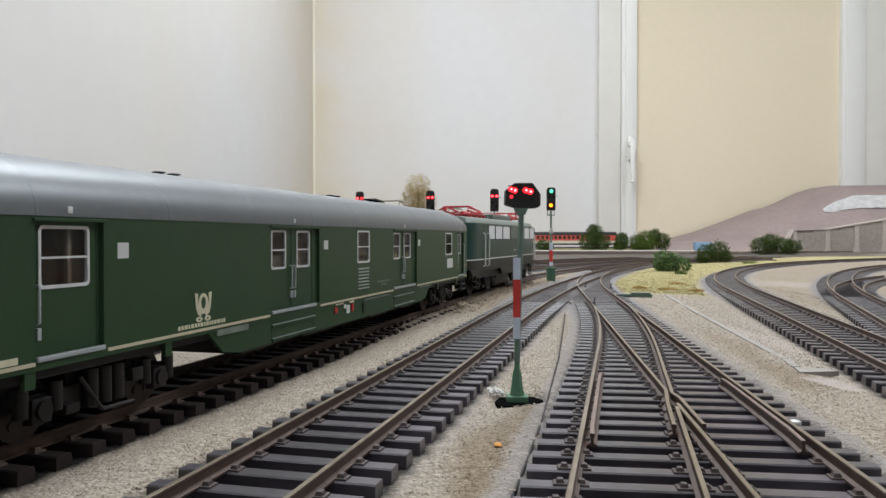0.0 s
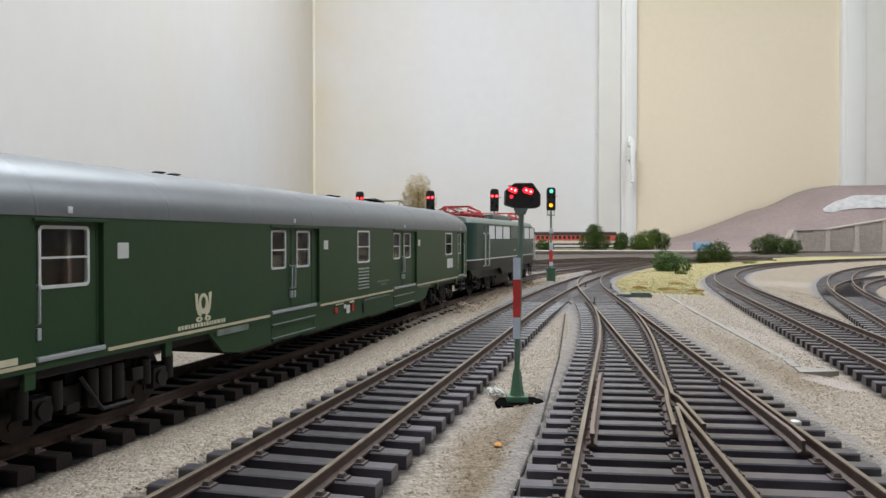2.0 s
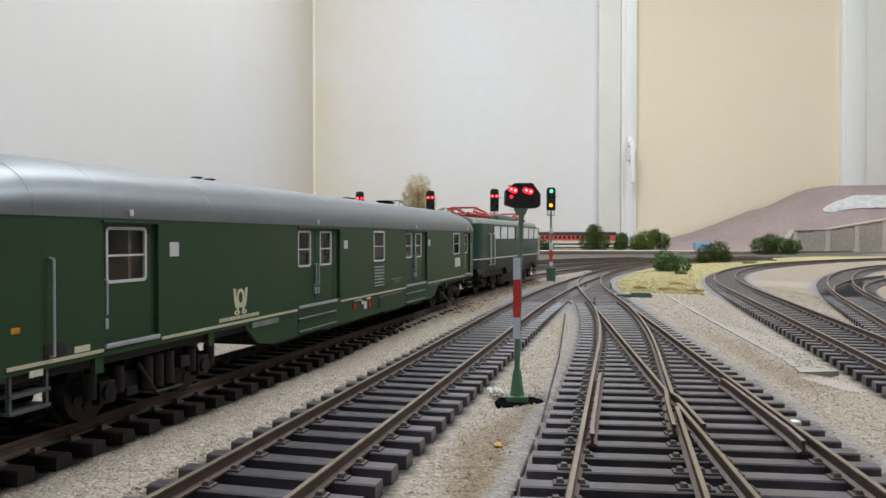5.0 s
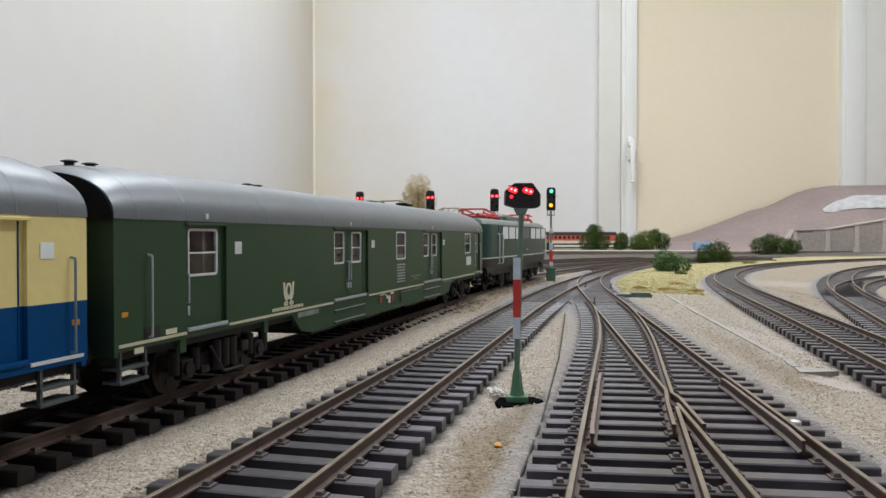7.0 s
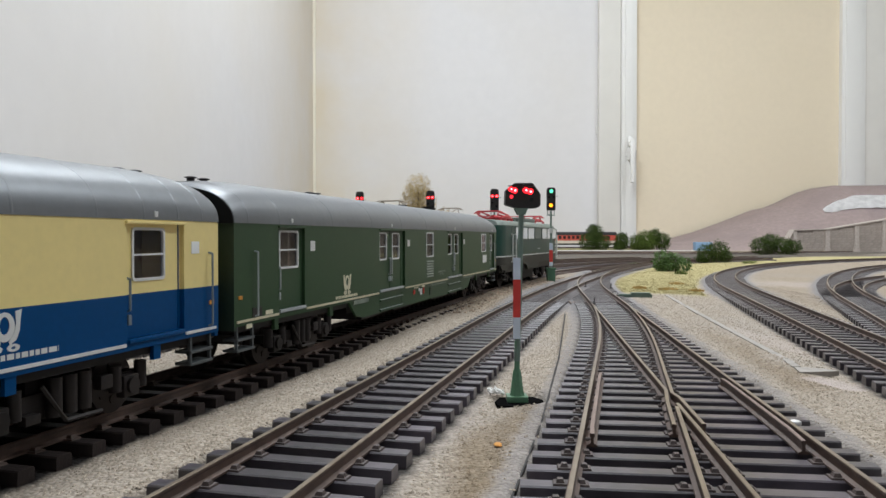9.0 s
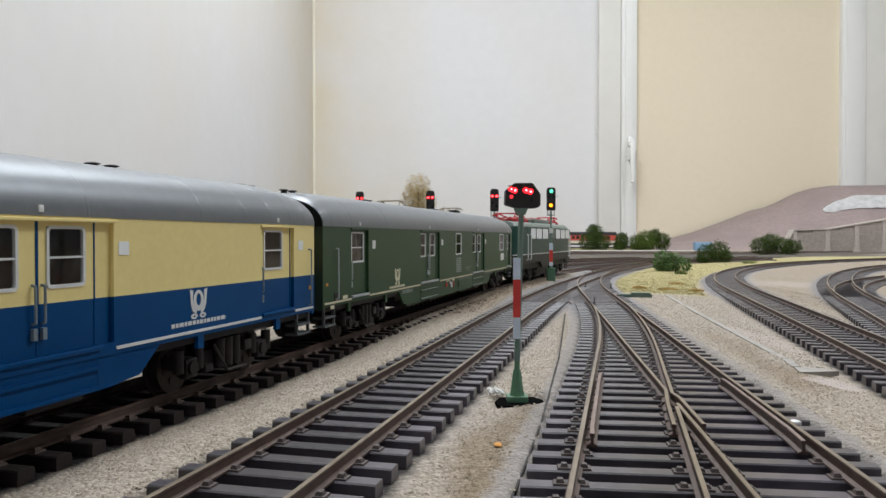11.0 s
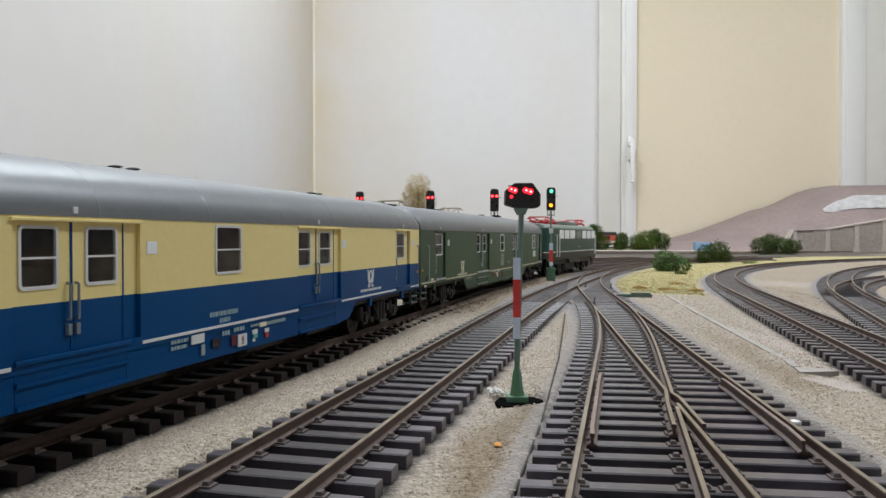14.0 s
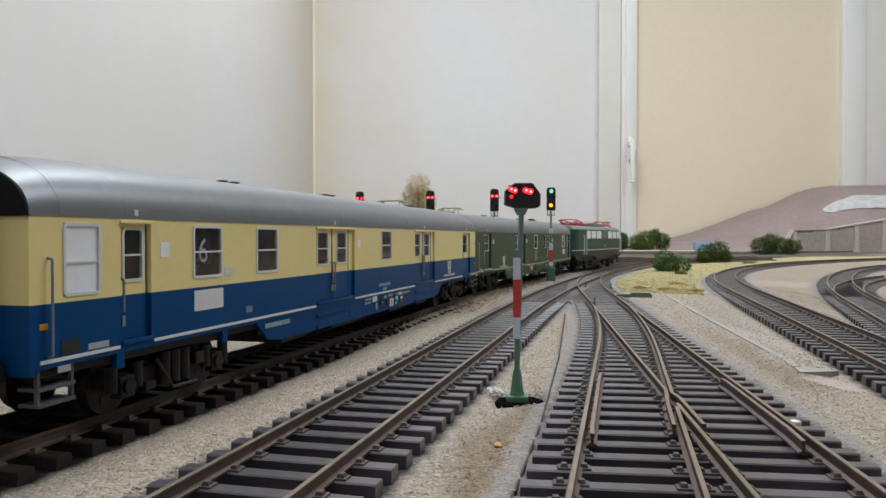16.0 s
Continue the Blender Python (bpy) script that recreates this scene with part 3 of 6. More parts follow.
def make_track(name, ln, lo, hi, near, label, pitch=7.4, rails=(-8.25, 8.25), sleeper=None, head=None):
    track = root("railway_track", label, "track", "tracks of the layout", kind="structure")
    for off in rails:
        part("rail", rail_mesh([ln.side(t, off) for t in ln.samples(10, lo, hi)]), [M["rail_side"], head or M["rail_top"]], track, smooth=30)
    s, far = lo + 2, []
    while s < hi:
        x, y, h = ln.at(s)
        if s < near:
            ob = new("sleeper", sleeper or SLEEPER)
            ob.parent = track
            ob.matrix_basis = mm(x, y, 0, -math.degrees(h) + random.uniform(-0.8, 0.8))
        else:
            far.append((x, y, h))
        s += pitch * random.uniform(0.985, 1.015)
    if far:
        ob = new("sleepers", joined_sleepers(far))
        ob.parent = track
        tagged(ob, kind="stuff")
    return track


make_track("train", LINES["train"], -260, 1400, 700, "dark model track with rusty rails that the train uses", sleeper=SLEEPER_SHADED, head=M["rail_rust"])
for x, y, h in ((-330, 1500, 82), (-330, 1585, 84), (-330, 1670, 86), (-330, 1760, 88)):
    make_track("yard", Line(x, y, h, [(1500, 0)]), 0, 1080 + (y - 1500) * 0.9, 0, "dark far yard track with worn rail heads")
for key in ("left_a", "left_b", "left_c"):
    make_track(key, LINES[key], -260, 1400, 0, "dark model track with rusty rails behind the train")
make_track("mid", LINES["mid"], -250, 970, 400, "empty dark model track with worn bright rail heads")
make_track("bend", LINES["bend"], -280, 1750, 445, "empty model track that bends away to the hill")
make_track("far_right", LINES["far_right"], -350, 930, 350, "empty model track with a junction on grey ballast")


def turnout():
    """The junction by the camera: a straight road, and a left road that joins it away from the camera."""
    ln = LINES["straight"]
    track = root("railway_turnout", "model turnout with long sleepers, frog and check rails", "turnout", "tracks of the layout", kind="structure")
    ch = math.cos(radians(7.1))

    def left(y, off):
        e = (branch_x(y + 1) - branch_x(y - 1)) / 2
        h = math.atan(e)
        return branch_x(y) + off * math.cos(h), y - off * math.sin(h), h

    def road(y, off):
        return ln.side((y - 46.2) / ch, off)

    def lay(pts, name="rail", head=M["rail_top"]):
        part(name, rail_mesh(pts), [M["rail_side"], head], track, smooth=30)

    ys = list(range(-260, 382, 6))
    lay([left(y, -8.25) for y in ys] + [ln.side(t, -8.25) for t in ln.samples(10, 340, 1390)])
    lay([road(y, 8.25) for y in range(-260, 480, 8)] + [ln.side(t, 8.25) for t in ln.samples(10, 446, 1390)])
    # closure rails up to the frog and beyond it
    lay([left(y, 8.25) for y in range(-260, 146, 6)])
    lay([road(y, -8.25) for y in range(-260, 146, 6)])
    # beyond the frog each rail runs on towards the camera as a wing rail
    lay([road(y, -6.8) for y in (126, 132, 140, 147)] + [left(y, 8.25) for y in range(155, 352, 6)])
    lay([left(y, 6.8) for y in (128, 133, 140, 147)] + [road(y, -8.25) for y in range(155, 378, 6)])
    # check rails
    lay([left(174, -6.5)] + [left(y, -6.7) for y in (170, 157, 144, 131, 124)] + [left(119, -6.5)], "check_rail", M["check_rail"])
    lay([road(169, 6.4)] + [road(y, 6.7) for y in (166, 152, 139, 125)] + [road(117, 6.3)], "check_rail", M["check_rail"])
    s = -300.0
    while s < 360:
        x, y, h = ln.at(s)
        if y < 388:
            lx = branch_x(y) - x
            if lx < -31.5:
                # the two roads have sleepers of their own here
                for px, py, ph in ((x, y, h), left(y, 0)):
                    ob = new("sleeper", SLEEPER)
                    ob.parent = track
                    ob.matrix_basis = mm(px, py, 0, -math.degrees(ph))
                s += 7.2
                continue
            half = (30.4 - lx) / 2
            bm = sleeper_bm(half, ())
            for c in {round(lx - 8.25, 1), round(lx + 8.25, 1), -8.25, 8.25}:
                chair_bm(bm, c - lx / 2)
            part("sleeper", bm, [M["sleeper"], M["chair"]], track, at=mm(x + lx / 2 * ch, y - lx / 2 * math.sin(h), 0, -math.degrees(h)))
        s += 7.2
    far = [ln.at(t) for t in ln.samples(7.4, 345, 1380)]
    ob = new("sleepers", joined_sleepers(far))
    ob.parent = track
    tagged(ob, kind="stuff")


turnout()


# ---------------------------------------------------------------- coaches
HALF_W, SOLE, CORNICE, CREST, END = 16.2, 12.0, 34.9, 45.3, 148.0


def panel(bm, y, x0, x1, z0, z1, holes, depth, split=None):
    """A side sheet at y with rectangular openings (x0, x1, z0, z1) and their reveals, depth deep inwards."""
    sgn = 1 if y > 0 else -1
    xs = sorted({x0, x1, *[v for h in holes for v in h[:2]]})
    zs = sorted({z0, z1, *([split] if split else []), *[v for h in holes for v in h[2:]]})
    xs = [v for v in xs if x0 <= v <= x1]
    zs = [v for v in zs if z0 <= v <= z1]
    grid = {(i, k): bm.verts.new((x, y, z)) for i, x in enumerate(xs) for k, z in enumerate(zs)}
    for i in range(len(xs) - 1):
        for k in range(len(zs) - 1):
            cx, cz = (xs[i] + xs[i + 1]) / 2, (zs[k] + zs[k + 1]) / 2
            if any(h[0] < cx < h[1] and h[2] < cz < h[3] for h in holes):
                continue
            f = bm.faces.new((grid[i, k], grid[i + 1, k], grid[i + 1, k + 1], grid[i, k + 1]))
            f.material_index = 1 if split and cz > split else 0
    for a, b, c, d in holes:
        inner = y - sgn * depth
        cs = [(a, c), (b, c), (b, d), (a, d)]
        edges = list(zip(cs, cs[1:] + cs[:1]))
        if split and c < split < d:
            edges = [((a, c), (b, c)), ((b, c), (b, split)), ((b, split), (b, d)), ((b, d), (a, d)), ((a, d), (a, split)), ((a, split), (a, c))]
        for (u, v), (p, q) in edges:
            f = bm.faces.new([bm.verts.new(w) for w in ((u, y, v), (p, y, q), (p, inner, q), (u, inner, v))])
            f.material_index = 1 if split and (v + q) / 2 > split else 0
    bmesh.ops.remove_doubles(bm, verts=bm.verts[:], dist=0.001)


def coach_window(parent, y, x0, x1, z0, z1, frame_mat, bar=0.5, frosted=False):
    sgn = 1 if y > 0 else -1
    bm = bmesh.new()
    ring(bm, rounded(x0 - 0.1, x1 + 0.1, z0 - 0.1, z1 + 0.1, 0.9), rounded(x0 + 0.42, x1 - 0.42, z0 + 0.42, z1 - 0.42, 0.5), y + sgn * 0.22, y - sgn * 0.5)
    if bar:
        zb = z0 + (z1 - z0) * bar
        box(bm, x0 + 0.4, x1 - 0.4, min(y + sgn * 0.15, y - sgn * 0.4), max(y + sgn * 0.15, y - sgn * 0.4), zb - 0.17, zb + 0.17)
    win = part("window", bm, frame_mat, parent, "rounded metal window frame", smooth=40)
    bm = bmesh.new()
    ya, yb = y - sgn * 0.15, y - sgn * 0.35
    box(bm, x0 + 0.3, x1 - 0.3, min(ya, yb), max(ya, yb), z0 + 0.3, z1 - 0.3)
    pane = part("pane", bm, M["pale_white"] if frosted else M["pane"], win)
    pane.visible_shadow = frosted
    return win


def coach_door(coach, sgn, x0, x1, leaves, wins, paints, split, trim, metal):
    """A door recess with one or two leaves, their windows, grips, sill and rain strip."""
    y = sgn * (HALF_W - 0.75)
    step = leaves[0][1] - leaves[0][0]
    for a, b in leaves:
        bm = bmesh.new()
        inside = [(w[0], w[1], 24.0, 33.4) for w in wins if a <= (w[0] + w[1]) / 2 <= b]
        panel(bm, y, a, b, 14.0, 34.2, inside, 0.8, split)
        for u in (a + 0.12, b - 0.12):
            box(bm, u - 0.12, u + 0.12, min(y, y + sgn * 0.12), max(y, y + sgn * 0.12), 14.0, 34.2, mat=0)
        door = part("door", bm, paints, coach)
        for w in inside:
            coach_window(door, y, *w, trim, 0.49)
        bm = bmesh.new()
        u = b - 0.9 if (a, b) == leaves[0] and len(leaves) > 1 else a + 0.9
        yy = y + sgn * 0.7
        bent(bm, [(u, y, 24.6), (u, yy, 24.4), (u, yy, 19.0), (u, y, 18.8)], 0.22)
        box(bm, u - 0.4, u + 0.4, min(y, yy), max(y, yy), 16.4, 18.2, 0.1)
        part("grip", bm, metal, door, "slim metal grip rail")
    if leaves[-1][1] < x1 - 0.3:
        bm = bmesh.new()
        panel(bm, y, leaves[-1][1], x1, 14.0, 34.2, [], 0.5, split)
        part("door_post", bm, paints, coach)
    bm = bmesh.new()
    ya, yb = sgn * (HALF_W - 0.6), sgn * (HALF_W + 0.45)
    box(bm, x0 + 0.2, leaves[-1][1] + 0.6, min(ya, yb), max(ya, yb), 13.2, 14.0, 0.15)
    part("door_sill", bm, M["silver"] if split is None else paints[0], coach, "narrow door sill", smooth=40)
    bm = bmesh.new()
    yb = sgn * (HALF_W + 0.5)
    box(bm, x0 - 0.4, x1 + 0.4, min(ya, yb), max(ya, yb), 34.1, 34.6, 0.1)
    part("rain_strip", bm, [paints[1]], coach)
    if len(leaves) > 1:
        bm = bmesh.new()
        for z in (10.4, 7.1):
            ya, yb = sgn * (HALF_W - 2.0), sgn * (HALF_W + 0.25)
            box(bm, x0 + 0.5, leaves[-1][1] + 0.4, min(ya, yb), max(ya, yb), z - 0.4, z + 0.15)
            box(bm, x0 + 0.6, leaves[-1][1] + 0.3, min(ya, yb) + 0.1, max(ya, yb) - 0.1, z + 0.16, z + 0.3, mat=1)
        for u in (x0 + 0.7, leaves[-1][1] + 0.2):
            ya, yb = sgn * (HALF_W - 1.8), sgn * (HALF_W - 0.2)
            box(bm, u - 0.2, u + 0.2, min(ya, yb), max(ya, yb), 6.8, 12.6)
        part("footstep", bm, [paints[0], M["silver"] if split is None else paints[0]], coach, "narrow footstep under the doors")
    bm = bmesh.new()
    u = (x0 + leaves[-1][1]) / 2
    ya, yb = sgn * (HALF_W - 0.4), sgn * (HALF_W + 0.3)
    box(bm, u - 0.5, u + 0.5, min(ya, yb), max(ya, yb), 35.4, 36.5, 0.15)
    part("door_lamp", bm, M["white"], coach, "small white lamp over the door", smooth=40)


def roof_section(u, lift=0.0):
    """Half-width and height of the roof at the parameter u, 0 to pi across."""
    c, s = math.cos(u), math.sin(u)
    k = 2 / 2.25
    return (HALF_W + 0.15) * math.copysign(abs(c) ** k, c), CORNICE + (CREST - CORNICE - lift) * abs(s) ** k


def wheelset(parent, x, radius, dark):
    """Two wheels and an axle that roll together."""
    bm = bmesh.new()
    for y in (-8.3, 8.3):
        sgn = 1 if y > 0 else -1
        tube(bm, (0, y - 1.2, 0), (0, y + 1.2, 0), radius, seg=28)
        tube(bm, (0, y - sgn * 1.0, 0), (0, y - sgn * 1.6, 0), radius + 0.8, seg=28)
        for k in range(6):
            a = k * math.pi / 3
            cx, cz = radius * 0.55 * math.cos(a), radius * 0.55 * math.sin(a)
            tube(bm, (cx, y, cz), (cx, y + sgn * 1.4, cz), radius * 0.16, seg=8)
        tube(bm, (0, y, 0), (0, y + sgn * 2.2, 0), radius * 0.22, seg=12)
    tube(bm, (0, -8, 0), (0, 8, 0), 1.0, seg=8)
    ob = part("wheelset", bm, M["wheel"], parent, "dull steel wheelset", smooth=40, at=mm(x, 0, radius))
    WHEELSETS.append((ob, x, radius, dark))
    return ob


WHEELSETS = []


def bogie(coach, x, vehicle, span=28.7, radius=5.4, half=12.4):
    bm = bmesh.new()
    for sgn in (-1, 1):
        y0, y1 = sorted((sgn * (half - 1.2), sgn * half))
        prism(bm, [(-span / 2 - 4, 5.8), (-span / 2 + 4.5, 5.0), (-4.5, 3.4), (4.5, 3.4), (span / 2 - 4.5, 5.0), (span / 2 + 4, 5.8), (span / 2 + 4, 7.6),
                   (5, 7.6), (3.5, 8.6), (-3.5, 8.6), (-5, 7.6), (-span / 2 - 4, 7.6)], "y", y0, y1)
        for u in (-span / 2, span / 2):
            y0, y1 = sorted((sgn * (half - 0.4), sgn * (half + 1.5)))
            box(bm, u - 2.0, u + 2.0, y0, y1, 3.2, 7.2, 0.4)
            tube(bm, (u, sgn * (half + 1.3), 5.3), (u, sgn * (half + 2.1), 5.3), 1.5, seg=12)
            for w in (-3.4, 3.4):
                tube(bm, (u + w, sgn * (half + 0.6), 4.6), (u + w, sgn * (half + 0.6), 9.2), 1.15, seg=10)
        for w in (-3.2, 0, 3.2):
            tube(bm, (w, sgn * (half + 0.7), 3.6), (w, sgn * (half + 0.7), 9.8), 1.3, seg=10)
        bent(bm, [(-6.5, sgn * (half + 1.4), 9.0), (-2.0, sgn * (half + 1.9), 2.8), (6.0, sgn * (half + 1.9), 2.6)], 0.4)
        y0, y1 = sorted((sgn * half, sgn * (half + 1.6)))
        box(bm, 6.4, 9.4, y0, y1, 5.8, 8.2, 0.3)
        box(bm, -9.6, -6.6, y0, y1, 3.4, 5.0, 0.3)
    box(bm, -7, 7, -half + 1, half - 1, 5, 9.5)
    box(bm, -span / 2 - 4, -span / 2 - 2.5, -half + 1, half - 1, 5.5, 7.5)
    box(bm, span / 2 + 2.5, span / 2 + 4, -half + 1, half - 1, 5.5, 7.5)
    b = part("bogie", bm, M["under"], coach, "dusty dark bogie with springs and axle boxes", smooth=40, at=mm(x, 0, 0))
    for u in (-span / 2, span / 2):
        wheelset(b, u, radius, vehicle)
    return b


def coach(name, label, paints, split, side, trim, stripe_mat, key):
    """A mail coach. side: doors [(x0, x1, leaves, windows)], windows, stripe runs, skirt outline, plates."""
    c = root(name, label, "mail coach", "coaches of the train")
    for sgn in (-1, 1):
        bm = bmesh.new()
        holes = [(d[0], d[1], 14.0, 34.2) for d in side["doors"]] + [w[:4] for w in side["windows"]]
        panel(bm, sgn * HALF_W, -END, END, SOLE, CORNICE, holes, 0.9, split)
        body = part("side_wall", bm, paints, c)
        for w in side["windows"]:
            coach_window(body, sgn * HALF_W, *w[:4], trim, w[4] if len(w) > 4 else 0.5, len(w) > 5)
        for d in side["doors"]:
            coach_door(c, sgn, d[0], d[1], d[2], d[3], paints, split, trim, M["silver"] if split is None else M["step_blue"])
        bm = bmesh.new()
        ya, yb = sorted((sgn * (HALF_W - 0.1), sgn * (HALF_W + 0.22)))
        for a, b in side["stripe"]:
            box(bm, a, b, ya, yb, 12.75, 13.3)
        part("lining", bm, stripe_mat, c, "thin pale lining along the sole")
        bm = bmesh.new()
        ya, yb = sorted((sgn * (HALF_W - 1.0), sgn * (HALF_W - 0.25)))
        prism(bm, side["skirt"], "y", ya, yb)
        part("skirt", bm, [paints[0]], c)
        for u in (-128, -95, 95, 128):
            bm = bmesh.new()
            ya, yb = sorted((sgn * (HALF_W - 1.2), sgn * (HALF_W - 0.3)))
            box(bm, u - 1, u + 1, ya, yb, 9.3, 12.1)
            part("bracket", bm, [paints[0]], c)
        for e in (-1, 1):
            u = e * 139.0 if split is None else e * 144.5
            bm = bmesh.new()
            y = sgn * HALF_W
            bent(bm, [(u, y, 28.6), (u, y + sgn * 0.9, 28.4), (u, y + sgn * 0.9, 13.9), (u, y, 13.7)], 0.21)
            part("handrail", bm, M["silver"] if split is None else M["step_blue"], c, "upright metal handrail at the coach end", smooth=40)
            bm = bmesh.new()
            for z in (8.9, 6.5):
                ya, yb = sorted((sgn * (HALF_W - 4), sgn * (HALF_W - 0.2)))
                a, b = sorted((e * 138.6, e * 146.2))
                box(bm, a, b, ya, yb, z - 0.3, z + 0.3, 0.1)
            for w in (139.0, 145.8):
                ya, yb = sorted((sgn * (HALF_W - 1.2), sgn * (HALF_W - 0.5)))
                box(bm, e * w - 0.25, e * w + 0.25, ya, yb, 6.3, 12.2)
            part("end_step", bm, M["step_grey"], c, "two small steps below the coach end")
        for k, (a, b, z0, z1, m) in enumerate(side["plates"]):
            bm = bmesh.new()
            ya, yb = sorted((sgn * (HALF_W - 0.1), sgn * (HALF_W + 0.12)))
            box(bm, a, b, ya, yb, z0, z1)
            part("plate", bm, M[m], c)
        for a, b, z0, z1, n, m in side["prints"]:
            bm = bmesh.new()
            ya, yb = sorted((sgn * (HALF_W - 0.1), sgn * (HALF_W + 0.06)))
            u = a
            r = random.Random(7)
            while u < b:
                w = min(b - u, r.uniform(0.5, 1.3) * (b - a) / n)
                box(bm, u, u + w, ya, yb, z0, z1)
                u += w + 0.32
            part("lettering", bm, M[m], c, "unreadable printed lettering")
        u, z = side["horn"]
        bm = bmesh.new()
        y0, y1 = sorted((sgn * (HALF_W - 0.1), sgn * (HALF_W + 0.1)))
        turn = [k * math.tau / 20 for k in range(20)]
        ring(bm, [(u + 1.75 * math.cos(a), z + 0.5 + 2.1 * math.sin(a)) for a in turn], [(u + 0.85 * math.cos(a), z + 0.7 + 1.25 * math.sin(a)) for a in turn], y0, y1)
        for f in (-1, 1):
            prism(bm, [(u + f * p, z + q) for p, q in ((3.0, 2.8), (1.9, 2.6), (2.0, 0.8), (1.5, -0.7), (0.7, -1.6), (0.9, -2.1), (2.0, -1.5), (2.6, -0.2), (2.75, 1.2))], "y", y0, y1)
            ring(bm, [(u + f * 1.5 + 1.1 * math.cos(a), z - 2.55 + 0.55 * math.sin(a)) for a in turn], [(u + f * 1.5 + 0.4 * math.cos(a), z - 2.55 + 0.2 * math.sin(a)) for a in turn], y0, y1)
        part("emblem", bm, M["printing"] if split is None else M["white"], c, "pale ring-shaped emblem")
        if side.get("louvre"):
            a, b, z0, z1 = side["louvre"]
            bm = bmesh.new()
            for k in range(7):
                z = z0 + (z1 - z0) * k / 7
                ya, yb = sgn * (HALF_W - 0.1), sgn * (HALF_W + 0.35)
                prism(bm, [(ya, z), (yb, z + 0.1), (ya, z + 0.7)], "x", a, b)
            part("louvre", bm, M["faint"], c, "slatted ventilation grille")
    # roof
    bm = bmesh.new()
    stations = [-END, -END + 1.2, -END + 4, -END + 9, -END + 16] + [-END + 16 + (2 * END - 32) * k / 24 for k in range(1, 24)] + [END - 16, END - 9, END - 4, END - 1.2, END]
    rings = []
    for x in stations:
        d = END - abs(x)
        drop = 1.6 * max(0, 1 - d / 16) ** 2 + (0.5 if d < 1 else 0)
        rings.append([bm.verts.new((x, *roof_section(math.pi * k / 30, drop))) for k in range(31)])
    for a, b in zip(rings, rings[1:]):
        for k in range(30):
            bm.faces.new((a[k], a[k + 1], b[k + 1], b[k]))
    bm.faces.new(rings[0]), bm.faces.new(rings[-1][::-1])
    roof = part("roof", bm, M["roof"], c, "rounded matt grey sheet roof", smooth=50)
    for x in (-142, -127, -95, -63, -32, 0, 32, 63, 95, 112, 124, 134, 142):
        bm = bmesh.new()
        o = [roof_section(math.pi * k / 30, 0) for k in range(31)]
        d = 1.6 * max(0, 1 - (END - abs(x)) / 16) ** 2
        r0 = [[bm.verts.new((x + w, y * (1 + e * 0.003), z + e * 0.045 - d * (z - CORNICE) / 11)) for y, z in o] for w, e in ((-0.3, 0), (-0.15, 1), (0.15, 1), (0.3, 0))]
        for a, b in zip(r0, r0[1:]):
            for k in range(30):
                bm.faces.new((a[k], a[k + 1], b[k + 1], b[k]))
        part("roof_seam", bm, M["roof"], roof, smooth=50)
    for x in ((-137, -73, 19) if split is None else (-67, -5, 86, 140)):
        bm = bmesh.new()
        drop = 1.6 * max(0, 1 - (END - abs(x)) / 16) ** 2
        for w in (-2.7, 2.7):
            tube(bm, (x + w, 0, CREST - 0.6 - drop), (x + w, 0, CREST + 0.55 - drop), 0.9, seg=12)
            tube(bm, (x + w, 0, CREST + 0.4 - drop), (x + w, 0, CREST + 0.62 - drop), 1.1, 1.6, seg=14)
            tube(bm, (x + w, 0, CREST + 0.62 - drop), (x + w, 0, CREST + 0.85 - drop), 1.6, 0.9, seg=14)
        part("roof_vent", bm, M["under"], roof, "pair of small dark roof vents", smooth=40)
    if split is None:
        bm = bmesh.new()
        for u, y, z in ((49, -3.0, 0.5), (55, -1.5, 1.0)):
            prism(bm, [(u - 4.5, CREST + z), (u + 4.5, CREST + z - 0.5), (u + 4.5, CREST + z - 0.25), (u - 4.5, CREST + z + 0.3)], "y", y - 2.2, y + 2.2)
            tube(bm, (u, y, CREST - 0.8), (u, y, CREST + z - 0.1), 0.7, seg=8)
        part("roof_flap", bm, M["rubber"], roof, "two tilted black flaps on the roof")
    # ends, gangways, buffers, floor
    for e in (-1, 1):
        x0, x1 = sorted((e * (END - 1.2), e * (END - 0.15)))
        w, waist = HALF_W - 0.1, split or 24.0
        bm = bmesh.new()
        prism(bm, [(-w, SOLE - 0.8), (w, SOLE - 0.8), (w, waist), (-w, waist)], "x", x0, x1, 0)
        prism(bm, [(-w, waist), (w, waist), (w, CORNICE), (-w, CORNICE)], "x", x0, x1, 1)
        # the green coach's end walls carry the shade between coaches in their colour
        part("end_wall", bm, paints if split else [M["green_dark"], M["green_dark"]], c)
        bm = bmesh.new()
        x0, x1 = sorted((e * (END - 0.4), e * (END + 0.35)))
        prism(bm, [(y * 0.992, z - 0.1) for y, z in (roof_section(math.pi * k / 30, 2.1) for k in range(31))], "x", x0, x1)
        part("roof_end", bm, M["rubber"], c, "black end panel under the roof", smooth=40)
        bm = bmesh.new()
        for k in range(3):
            u0, u1 = sorted((e * (END + 0.9 * k), e * (END + 0.9 * k + 0.75)))
            prism(bm, rounded(-9.2, 9.2, 11, 40.6, 3.5), "x", u0, u1)
        x0, x1 = sorted((e * END, e * (END + 2.7)))
        prism(bm, rounded(-8.2, 8.2, 12, 39.6, 3.0), "x", x0, x1)
        part("gangway", bm, M["rubber"], c, "black rubber gangway bellows", smooth=40)
